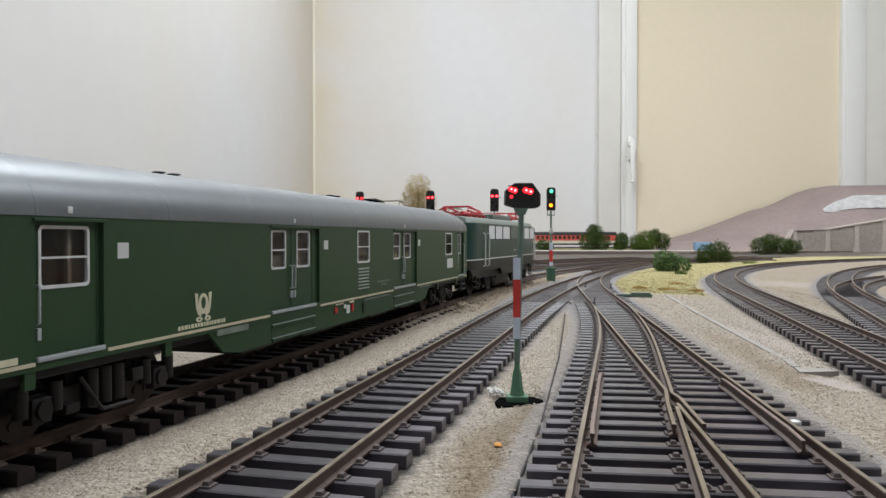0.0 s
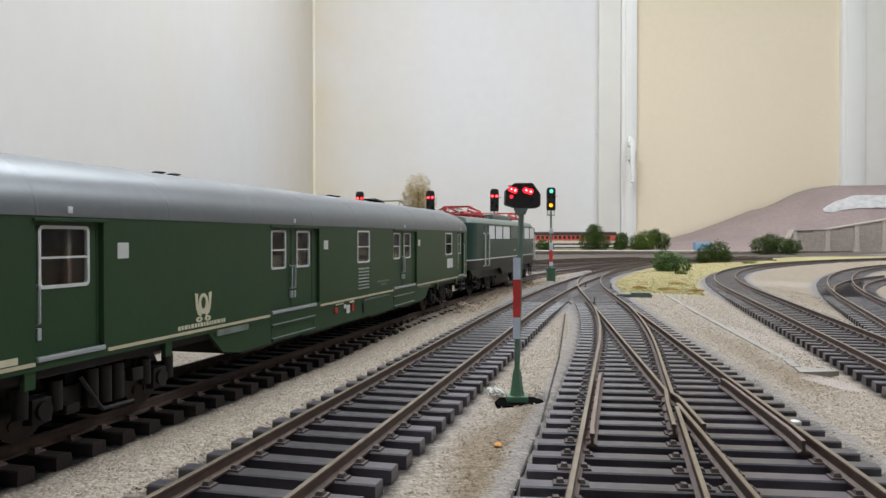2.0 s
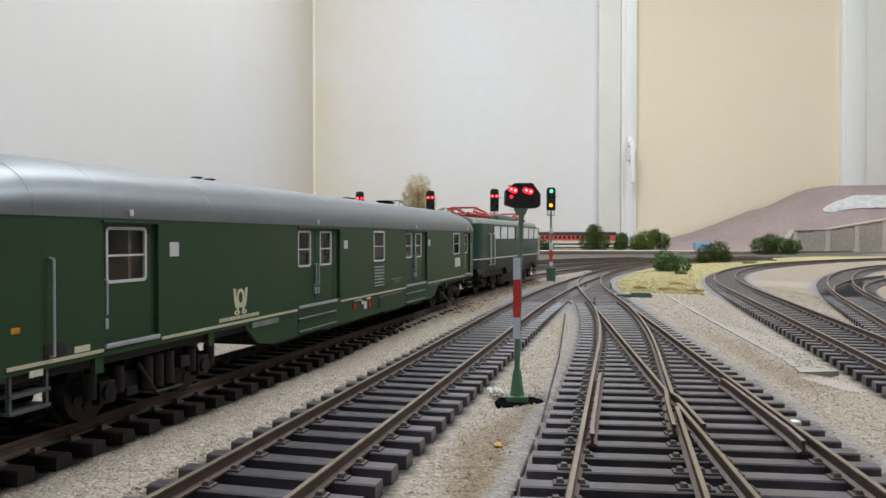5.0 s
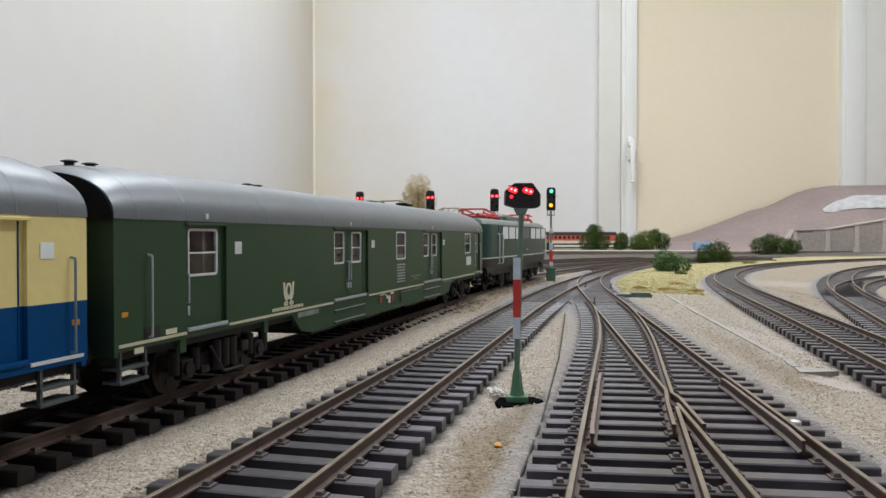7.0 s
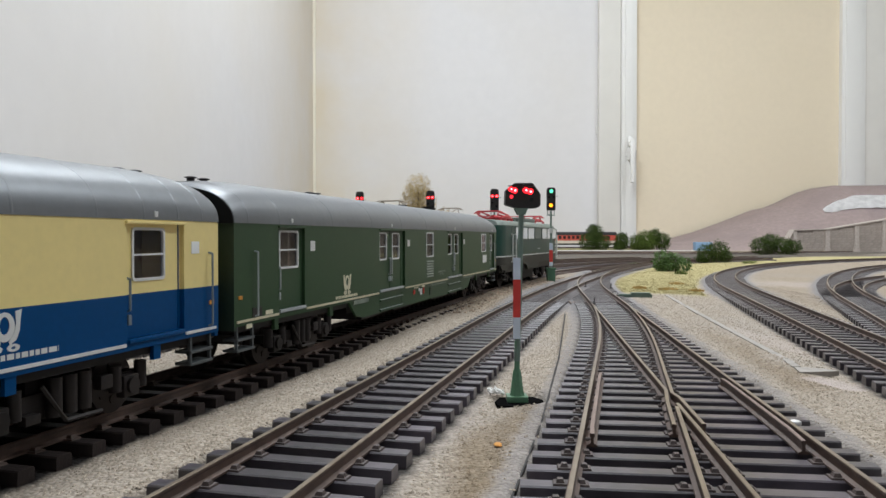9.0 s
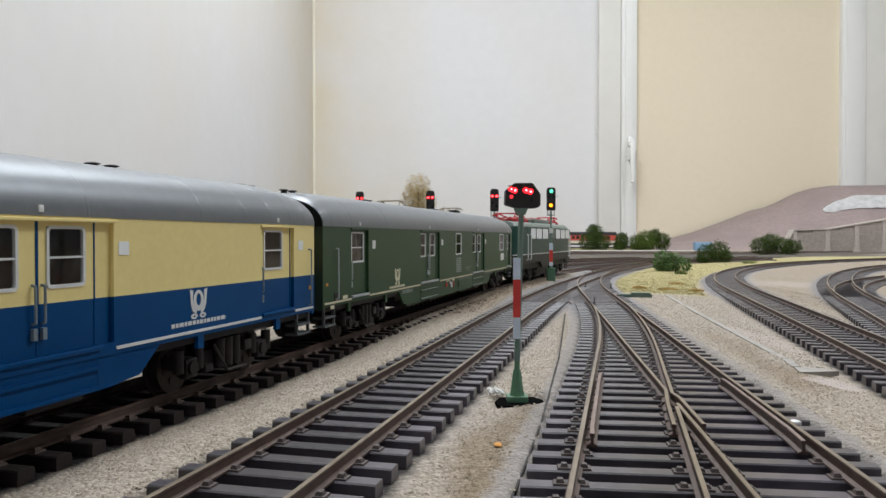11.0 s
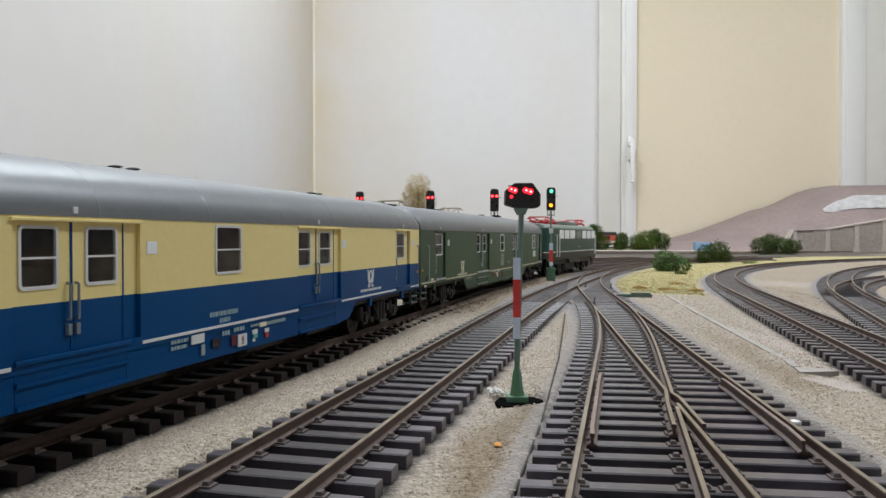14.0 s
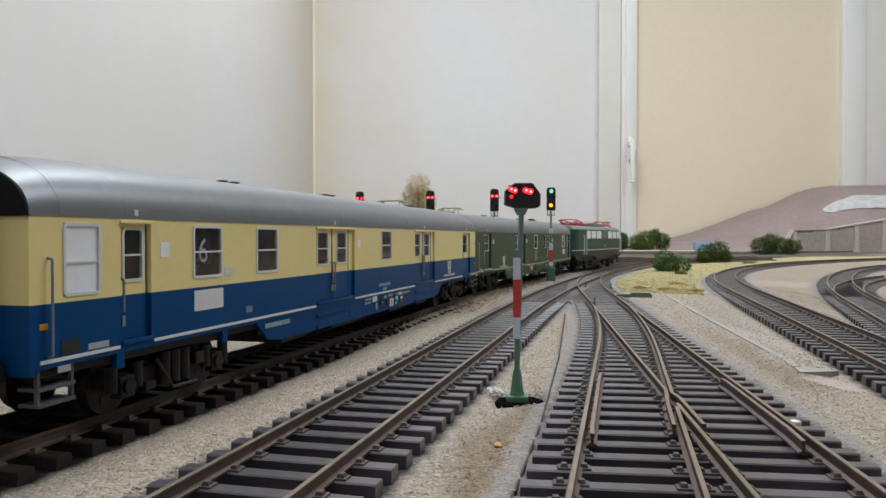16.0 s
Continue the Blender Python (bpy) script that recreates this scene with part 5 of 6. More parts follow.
def dwarf_signal():
    sig = root("dwarf_signal", "short green signal post with a wide black head and red lights", "railway signal", at=mm(16.3, 164.5, 0))
    bm = bmesh.new()
    box(bm, -2.3, 2.3, -2.2, 2.2, 0.2, 1.5, 0.2)
    n = 8
    levels = ((1.5, 1.75), (2.3, 1.5), (6.6, 0.95), (7.4, 0.62), (13.4, 0.58))
    rings = [[bm.verts.new((r * math.cos((k + 0.5) * math.tau / n), r * math.sin((k + 0.5) * math.tau / n), z)) for k in range(n)] for z, r in levels]
    for a, b in zip(rings, rings[1:]):
        for k in range(n):
            bm.faces.new((a[k], a[(k + 1) % n], b[(k + 1) % n], b[k]))
    bm.faces.new(rings[-1])
    part("base", bm, M["signal_green"], sig, "flared green metal foot", smooth=30)
    bm = bmesh.new()
    tube(bm, (0, 0, 9), (0.95, 0.3, 42.0), 0.66, 0.58, seg=12)
    part("mast", bm, M["mast"], sig, smooth=40)
    for z0, z1, m in ((14.0, 18.7, "board_white"), (18.7, 27.0, "board_red"), (27.0, 31.8, "board_white")):
        bm = bmesh.new()
        x = -0.15
        box(bm, x - 0.8, x + 0.8, -0.95, -0.7, z0, z1)
        part("mast_board", bm, M[m], sig, "white mast board" if m == "board_white" else "red mast board")
    bm = bmesh.new()
    prism(bm, [(-0.6, 42.6), (2.3, 42.6), (1.7, 41.2), (0.1, 41.2)], "y", -1.2, 2.2)
    part("bracket", bm, M["mast"], sig, "grey-green head bracket")
    bm = bmesh.new()
    prism(bm, [(-2.7, 44.0), (-2.6, 46.6), (-0.6, 48.1), (3.3, 48.1), (5.0, 45.7), (5.0, 43.2), (4.4, 42.7), (0.2, 42.5), (-0.9, 43.0), (-2.7, 43.4)], "y", -1.0, 3.2)
    bmesh.ops.bevel(bm, geom=bm.edges[:], offset=0.12, segments=2, affect="EDGES")
    head = part("head", bm, M["black"], sig, "wide black angular signal head", smooth=40)
    for lx, lz, r, m in ((-1.45, 46.7, 0.55, "lamp_red"), (-0.65, 46.45, 0.62, "lamp_red"), (1.75, 46.5, 0.6, "lamp_red"), (2.75, 46.2, 0.62, "lamp_red"), (-1.35, 45.1, 0.42, "lamp_dim"), (3.0, 44.4, 0.45, "lens_off")):
        bm = bmesh.new()
        disc(bm, lx, -0.95, lz, r, 0.25)
        part("lens", bm, M[m], head, smooth=40)
        if m == "lamp_red":
            bm = bmesh.new()
            tube(bm, (lx + 0.1, -1.15, lz), (lx + 0.1, -1.3, lz), r * 0.36, seg=12)
            part("lens", bm, M["lamp_core"], head)
    bm = bmesh.new()
    for a, b in ((-2.1, 0.1), (1.1, 3.5)):
        prism(bm, [(a, 47.35), (b, 47.3), (b, 47.45), (a, 47.5)], "y", -1.9, -0.9)
    part("hood", bm, M["black"], head)
    bm = bmesh.new()
    box(bm, -1.6, 1.6, -1.6, 1.6, -3.6, 0.4)
    part("socket", bm, M["pit_shade"], sig)
    # a solid black plate fills the pit and stands for its darkness
    bm = bmesh.new()
    prism(bm, [(11.8, 160.2), (16.5, 159.2), (21.8, 158.9), (22.2, 165.6), (20.4, 169.0), (12.8, 168.4), (11.4, 164)], "z", -3.4, 0.15)
    thing("cable_pit", bm, M["pit_shade"], "black plate for the shade in the pit round the signal foot", "pit", kind="structure")
    bm = bmesh.new()
    r = random.Random(3)
    for k in range(16):
        x, y, s = 16.3 + r.uniform(-6.2, -2.4), 164.5 + r.uniform(1.5, 7), r.uniform(0.3, 0.8)
        q = bmesh.ops.create_icosphere(bm, subdivisions=1, radius=s, matrix=Matrix.Translation((x, y, 1.0 + s * 0.4)))
        for v in q["verts"]:
            v.co += Vector((r.uniform(-0.3, 0.3), r.uniform(-0.3, 0.3), r.uniform(-0.2, 0.7))) * s
    thing("foam_scraps", bm, M["torn"], "torn white foam scraps beside the signal foot", "scraps", kind="stuff")


dwarf_signal()


# ---------------------------------------------------------------- trackside odds and ends
def trackside():
    bm = bmesh.new()
    pts = [(136, 455), (128, 407), (117, 340), (107, 274), (98, 214), (95, 200)]
    w = 1.1
    for (x0, y0), (x1, y1) in zip(pts, pts[1:]):
        prism(bm, [(x0 - w, y0), (x0 + w, y0), (x1 + w, y1 + 0.6), (x1 - w, y1 + 0.6)], "z", 0.3, 1.6)
    duct = thing("cable_duct", bm, M["concrete"], "long pale grey cable duct lying on the gravel", "cable duct")
    bm = bmesh.new()
    prism(bm, [(91.8, 191.9), (102.6, 193.4), (100.6, 197.4), (94.0, 200)], "z", 0.4, 1.62)
    thing("cover_plate", bm, M["concrete"], "flat pale grey cover plate at the duct's end", "plate")
    bm = bmesh.new()
    edge = [(56.5, 346), (44, 276), (33.6, 217), (18.4, 140), (10.0, 103), (4.5, 80)]
    for (x0, y0), (x1, y1) in zip(edge, edge[1:]):
        prism(bm, [(x0 - 0.15, y0), (x0 + 0.15, y0), (x1 + 0.15, y1 - 0.2), (x1 - 0.15, y1 - 0.2)], "z", 0.2, 1.5)
    thing("track_bed_edge", bm, M["under"], "thin dark edge of the turnout's track bed", "edge", kind="structure")
    bm = bmesh.new()
    box(bm, -1.0, 1.0, -0.9, 0.9, 0.0, 1.0, 0.3)
    thing("foam_chip", bm, M["torn"], "small white foam chip beside the rail", "chip", at=mm(64.5, 137, 1.6, 25))
    motor = root("point_motor", "grey-green point machine with rods beside the turnout", "point motor", at=mm(112, 436, 1.0, -6))
    bm = bmesh.new()
    box(bm, -9.5, 9.5, -1.6, 1.6, 0, 2.4, 0.3)
    box(bm, -2.5, 8.5, -2.2, 2.2, 0.2, 3.4, 0.4)
    part("case", bm, M["motor"], motor, smooth=40)
    bm = bmesh.new()
    tube(bm, (-14, 0, 1.4), (-9, 0, 1.4), 0.4, seg=6)
    tube(bm, (-14, 1.5, 1.4), (-9, 1.0, 1.4), 0.3, seg=6)
    part("rod", bm, M["rail_side"], motor)
    bm = bmesh.new()
    box(bm, -12, -10.4, 1.6, 3.0, 0, 3.0, 0.2)
    part("lever", bm, M["torn"], motor)
    bm = bmesh.new()
    bmesh.ops.create_icosphere(bm, subdivisions=2, radius=0.7)
    for v in bm.verts:
        v.co = Vector((v.co.x * 1.1, v.co.y * 1.5, v.co.z * 0.28)) * (1 + 0.6 * noise.noise(v.co * 2.3))
    thing("rust_speck", bm, M["rust"], "small orange speck lying on the ballast", "speck", smooth=60, at=mm(9.3, 125, 1.5))
    for x, y, k in ((77.5, 384, 0), (98.5, 518, 1), (113, 504, 2)):
        lev = root("point_lever", "small dark point lever beside the rails", "lever", "levers of the turnouts", at=mm(x, y, 2.4, -7))
        bm = bmesh.new()
        box(bm, -0.8, 0.8, -2, 2, -0.3, 0.5, 0.1)
        part("base", bm, M["black"], lev)
        bm = bmesh.new()
        tube(bm, (0, 0, 0.4), (0.5, 0.6, 3.0), 0.35, seg=6)
        part("arm", bm, M["black"], lev)
    bm = bmesh.new()
    r = random.Random(9)
    for k in range(14):
        x, y, s = r.uniform(68, 76), r.uniform(396, 412), r.uniform(0.5, 1.2)
        q = bmesh.ops.create_icosphere(bm, subdivisions=1, radius=s, matrix=Matrix.Translation((x, y, 1.4)))
        for v in q["verts"]:
            v.co += Vector((r.uniform(-0.3, 0.3), r.uniform(-0.3, 0.3), r.uniform(-0.2, 0.3))) * s
    thing("gravel_lump", bm, M["pink_glue"], "glued heap of pinkish gravel between the rails", "gravel", kind="stuff")


trackside()


def junction_right():
    """The second road of the junction on the far right."""
    ln = LINES["far_right"]
    x, y, h = ln.at(272)
    branch = Line(x, y, math.degrees(h), [(40, 0), (300, 600)])
    make_track("branch", branch, 66, 316, 0, "empty model track that leaves the junction on grey ballast")


junction_right()


def stones():
    """Loose ballast stones, where the camera passes near."""
    r = np.random.RandomState(4)
    n = 150000
    y = 65 + 520 * r.rand(n) ** 1.35
    x = -100 + 330 * r.rand(n)
    keep = np.abs(x / y) < 0.66
    x, y = x[keep], y[keep]
    z, bed, dusty, grass, grey, d, brown, pale = relief(x, y)
    keep = (pale < 0.5 * r.rand(len(x)) + 0.2) & (bed < 0.15) & (grass < 0.5) & ((grey < 0.3) | (r.rand(len(x)) < 0.12))
    x, y, z, brown = x[keep], y[keep], z[keep], brown[keep]
    n = len(x)
    size = 0.11 + 0.22 * r.rand(n) ** 1.6
    base = np.array([(1, 0, 0), (0, 1, 0), (-1, 0, 0), (0, -1, 0), (0, 0, 1), (0, 0, -1)], float)
    faces = np.array([(0, 1, 4), (1, 2, 4), (2, 3, 4), (3, 0, 4), (1, 0, 5), (2, 1, 5), (3, 2, 5), (0, 3, 5)])
    v = base[None] * (0.7 + 0.6 * r.rand(n, 6, 1)) + 0.25 * (r.rand(n, 6, 3) - 0.5)
    a = r.rand(n) * math.tau
    c, s = np.cos(a)[:, None], np.sin(a)[:, None]
    v = np.stack([v[..., 0] * c - v[..., 1] * s, v[..., 0] * s + v[..., 1] * c, v[..., 2] * 0.75], -1) * size[:, None, None]
    v += np.stack([x, y, z + size * 0.2], -1)[:, None]
    f = faces[None] + 6 * np.arange(n)[:, None, None]
    me = bpy.data.meshes.new("ballast_stones")
    me.from_pydata((v.reshape(-1, 3) * MM).tolist(), [], f.reshape(-1, 3).tolist())
    me.attributes.new("brown", "FLOAT", "POINT").data.foreach_set("value", np.repeat(brown, 6).astype(np.float32))
    me.materials.append(M["stone"])
    tagged(new("ballast_stones", me), "loose sandy grey ballast stones between the tracks", "ballast", kind="stuff")


stones()


def rubble():
    """Coarse brown lumps on the ballast heap between the train's line and the middle line."""
    r = random.Random(21)
    bm = bmesh.new()
    spots = [TRAIN.side(r.uniform(330, 640), r.uniform(10.5, 24)) for _ in range(900)]
    px, py = np.array([p[0] for p in spots]), np.array([p[1] for p in spots])
    z, bed, dusty, g, grey, d, *_ = relief(px, py)
    for k in np.nonzero((bed < 0.1) & (d["mid"] < -16))[0][:420]:
        q = bmesh.ops.create_icosphere(bm, subdivisions=1, radius=r.uniform(0.3, 0.85), matrix=Matrix.Translation((px[k], py[k], z[k])))
        for v in q["verts"]:
            v.co += Vector((r.uniform(-0.25, 0.25), r.uniform(-0.25, 0.25), r.uniform(-0.2, 0.2)))
    thing("rubble", bm, M["rubble"], "coarse pinkish brown rubble on the ballast heap", "rubble", kind="stuff")


rubble()


# ---------------------------------------------------------------- plants
def leaf_mesh(clumps, n, size, seed, flat=0.8):
    """Many small bent leaves round a set of clumps (x, y, z, rx, ry, rz)."""
    r = np.random.RandomState(seed)
    w = np.array([c[3] * c[5] for c in clumps])
    pick = r.choice(len(clumps), n, p=w / w.sum())
    C = np.array(clumps)[pick]
    d = r.normal(size=(n, 3))
    d /= np.linalg.norm(d, axis=1)[:, None]
    rad = (0.62 + 0.53 * r.rand(n) ** 0.6)[:, None]
    lump = np.array([0.42 * noise.noise(Vector((q[0] * 3.4 + p, q[1] * 3.4, q[2] * 3.4))) for q, p in zip(d, pick)])[:, None] + 0.22 * (r.rand(n, 1) > 0.93)
    pos = C[:, :3] + d * C[:, 3:] * (rad + lump)
    pos[:, 2] = np.maximum(pos[:, 2], 0.3)
    u = r.normal(size=(n, 3))
    u /= np.linalg.norm(u, axis=1)[:, None]
    t = np.cross(u, d + 0.4 * r.normal(size=(n, 3)))
    t /= np.linalg.norm(t, axis=1)[:, None] + 1e-9
    s = size * (0.6 + 0.8 * r.rand(n))[:, None]
    v = np.stack([pos - u * s, pos + t * s * 0.55, pos + u * s, pos - t * s * 0.55], 1)
    return v.reshape(-1, 3), np.arange(4 * n).reshape(-1, 4)


def plant(name, x, y, clumps, n, size, mat, label, seed, group="bushes of the layout", stem=2.0):
    bush = root(name, label, "bush" if name == "bush" else "tree", group, at=mm(x, y, 1.0))
    v, f = leaf_mesh(clumps, n if mat is M["leaf_broad"] else int(n * 2.2), size if mat is M["leaf_broad"] else size * 0.68, seed)
    me = bpy.data.meshes.new("crown")
    me.from_pydata((v * MM).tolist(), [], f.tolist())
    me.materials.append(mat)
    ob = new("crown", me)
    ob.parent = bush
    bm = bmesh.new()
    for cx, cy, cz, *_ in clumps:
        tube(bm, (cx * 0.3, cy * 0.3, -0.5), (cx * 0.6, cy * 0.6, cz * 0.5), stem * 0.5, stem * 0.35, seg=6)
        tube(bm, (cx * 0.6, cy * 0.6, cz * 0.5), (cx, cy, cz), stem * 0.35, stem * 0.12, seg=6)
    part("stem", bm, M["bark"], bush)
    return bush


plant("bush", 236, 781, [(-7, 0, 11, 9, 8, 10), (4, 2, 10, 9, 8, 9), (14, -2, 7, 8, 7, 7), (-2, 0, 5, 12, 8, 5)], 2300, 1.25, M["leaf_broad"], "mid-green bush standing in dry grass", 1)
plant("bush", 381, 1050.9, [(-10, 0, 13, 13, 10, 12), (6, 0, 16, 13, 10, 13), (16, 0, 9, 9, 8, 8), (-18, 0, 6, 8, 8, 6)], 2800, 1.3, M["leaf"], "dark green bush standing in dry grass", 2)
plant("bush", 690, 1562.1, [(-24, 0, 18, 22, 14, 17), (-6, 0, 24, 18, 14, 18), (18, 0, 18, 20, 14, 17), (38, 0, 15, 18, 14, 14)], 5200, 1.7, M["leaf"], "broad dark green bush before the stone wall", 3)
plant("bush", 425, 2107.4, [(-14, 0, 24, 26, 18, 22), (2, 0, 44, 22, 18, 24), (22, 0, 22, 22, 18, 20), (-2, 0, 60, 12, 12, 12)], 5200, 2.1, M["leaf"], "tall dark green bush beside the far coach", 4)
plant("bush", 505, 2116.6, [(0, 0, 26, 17, 14, 22), (-6, 0, 12, 16, 12, 12)], 2400, 2.1, M["leaf"], "dark green bush beside the far coach", 5)
plant("bush", 566, 2098.2, [(-22, 0, 22, 22, 16, 20), (4, 0, 28, 26, 16, 24), (-2, 0, 14, 34, 16, 14)], 4600, 2.1, M["leaf_light"], "rounded mid-green bush by the pale road", 6)
plant("bush", 610, 2125.9, [(-10, 0, 38, 16, 14, 20), (14, 0, 24, 20, 14, 22)], 2800, 2.1, M["leaf"], "dark green bush by the pale road", 7)
plant("bush", 282, 2107.4, [(0, 0, 14, 18, 14, 15), (14, 0, 10, 14, 12, 10)], 1500, 2.0, M["leaf"], "small dark green bush by the far track", 8)
for k, (x, y, w) in enumerate(((226, 712, 5), (240, 934, 9), (420, 1026, 10))):
    plant("bush", x, y, [(0, 0, 1.6, w, 3.5, 2.2)], 260, 0.8, M["leaf_light"], "low green weed in the dry grass", 20 + k, "weeds", 0.4)


def autumn_tree():
    tree = root("tree", "bare-stemmed tree with thin brown autumn foliage", "tree", at=mm(-46, 1386, 0))
    bm = bmesh.new()
    tube(bm, (0, 0, -1), (1, 0, 60), 3.2, 2.2, seg=10)
    tube(bm, (1, 0, 60), (0, 0, 130), 2.2, 0.6, seg=8)
    r = random.Random(8)
    for k in range(14):
        z, a, l = r.uniform(55, 120), r.uniform(0, math.tau), r.uniform(10, 22)
        tube(bm, (0.5, 0, z), (l * math.cos(a), l * math.sin(a), z + r.uniform(6, 16)), 0.9, 0.25, seg=6)
    part("trunk", bm, M["bark"], tree)
    v, f = leaf_mesh([(0, 0, 128, 20, 17, 22), (-9, 0, 108, 20, 17, 22), (10, 3, 104, 20, 17, 22), (0, 0, 84, 24, 18, 18)], 11000, 1.0, 11)
    me = bpy.data.meshes.new("crown")
    me.from_pydata((v * MM).tolist(), [], f.tolist())
    me.materials.append(M["leaf_brown"])
    ob = new("crown", me)
    ob.parent = tree


autumn_tree()
plant("bush", -2, 1368, [(0, 0, 60, 20, 14, 26), (16, 0, 45, 16, 12, 34)], 1800, 1.5, M["leaf_brown"], "thin brown shrub beside the tree", 12)


def grass():
    """Short dry grass fibres over the yellow patch and the verge."""
    r = np.random.RandomState(6)
    n = 130000
    y = 435 + 1015 * r.rand(n) ** 1.8
    x = 100 + (y * 0.455 - 60) * r.rand(n)
    z, bed, dusty, g, grey, d, *_ = relief(x, y)
    keep = g > 0.45 + 0.4 * r.rand(n)
    x, y, z = x[keep], y[keep], z[keep]
    n = len(x)
    h = 0.35 + 0.65 * r.rand(n)
    a = r.rand(n) * math.tau
    lean = 0.8 * r.normal(size=(n, 2))
    w = 0.12 + 0.08 * r.rand(n) + y * 0.00008
    p = np.stack([x, y, z - 0.2], -1)
    e = np.stack([np.cos(a) * w, np.sin(a) * w, np.zeros(n)], -1)
    tip = p + np.stack([lean[:, 0] * h * 0.5, lean[:, 1] * h * 0.5, h], -1)
    v = np.stack([p - e, p + e, tip], 1).reshape(-1, 3)
    me = bpy.data.meshes.new("grass")
    me.from_pydata((v * MM).tolist(), [], np.arange(3 * n).reshape(-1, 3).tolist())
    me.materials.append(M["grass"])
    tagged(new("grass", me), "short dry yellow grass fibres", "grass", kind="stuff")
    for k, (x, y, s) in enumerate(((152, 504, 7), (136, 518, 5), (176, 564, 6), (166, 490, 5))):
        bm = bmesh.new()
        q = random.Random(k)
        for j in range(160):
            a, rr = q.uniform(0, math.tau), s * math.sqrt(q.random())
            px, py = rr * math.cos(a), rr * math.sin(a)
            hh = q.uniform(1.2, 3.0) * (1 - 0.5 * rr / s)
            vs = [bm.verts.new(c) for c in ((px - 0.2, py, 0), (px + 0.2, py, 0), (px + q.uniform(-1, 1), py + q.uniform(-1, 1), hh))]
            bm.faces.new(vs)
        thing("grass_tuft", bm, M["tuft"], "ochre tuft of dry grass", "grass tuft", "ochre grass tufts", at=mm(x, y, 1.2))


grass()


# ---------------------------------------------------------------- distance
def hill():
    """A plaster hill before the window: its crest against the blind, its foot behind the far track."""
    crest = [(600, 2), (650, 12), (699, 21), (763, 30), (855, 55), (947, 88), (1057, 131), (1085, 135), (1130, 152), (1204, 188), (1259, 204), (1500, 206), (2300, 204)]

    def top(x):
        for (a, za), (b, zb) in zip(crest, crest[1:]):
            if a <= x <= b:
                return za + (zb - za) * (x - a) / (b - a)
        return crest[0][1] if x < crest[0][0] else crest[-1][1]

    xs, ys = np.linspace(600, 2290, 170), np.linspace(2024, 2560, 60)
    verts, faces = [], []
    for y in ys:
        t = min(1, (y - 2024) / 407)
        for x in xs:
            p = Vector((x * 0.006, y * 0.006, 0))
            z = top(x) * (t * t * (3 - 2 * t)) ** 0.8 + (3.5 * noise.noise(p * 3) + 5 * noise.noise(p)) * math.sin(math.pi * t)
            verts.append((x * MM, y * MM, (z - 1.5 + 3 * t) * MM))
    n = len(xs)
    for j in range(len(ys) - 1):
        for i in range(n - 1):
            faces.append((j * n + i, j * n + i + 1, (j + 1) * n + i + 1, (j + 1) * n + i))
    me = bpy.data.meshes.new("hill")
    me.from_pydata(verts, [], faces)
    me.polygons.foreach_set("use_smooth", [True] * len(faces))
    me.materials.append(M["hill"])
    tagged(new("hill", me), "mauve-grey plaster hill behind the tracks", "hill", kind="structure")
    # white plaster patch lying on the slope
    bm = bmesh.new()
    r = random.Random(2)
    cols, rows = 44, 12
    grid = {}
    for i in range(cols + 1):
        for k in range(rows + 1):
            u, w = i / cols, k / rows
            x = 1150 + 620 * u
            e = 0.5 + (w - 0.5) * min(1, math.sqrt(max(0.0, u * 9)) * 0.55 + 0.25)
            y = 2229 + 65 * e
            t = min(1, (y - 2024) / 407)
            z = top(x) * (t * t * (3 - 2 * t)) ** 0.8 + 4.5 + 3 * t + 2.0 * r.random() + 4 * noise.noise(Vector((x * 0.03, y * 0.05, 3)))
            grid[i, k] = bm.verts.new((x, y, z))
    for i in range(cols):
        for k in range(rows):
            bm.faces.new((grid[i, k], grid[i + 1, k], grid[i + 1, k + 1], grid[i, k + 1]))
    bmesh.ops.solidify(bm, geom=bm.faces[:], thickness=6)
    thing("plaster_patch", bm, M["plaster"], "rough white unpainted plaster patch on the hill", "plaster", kind="structure", smooth=35)


hill()


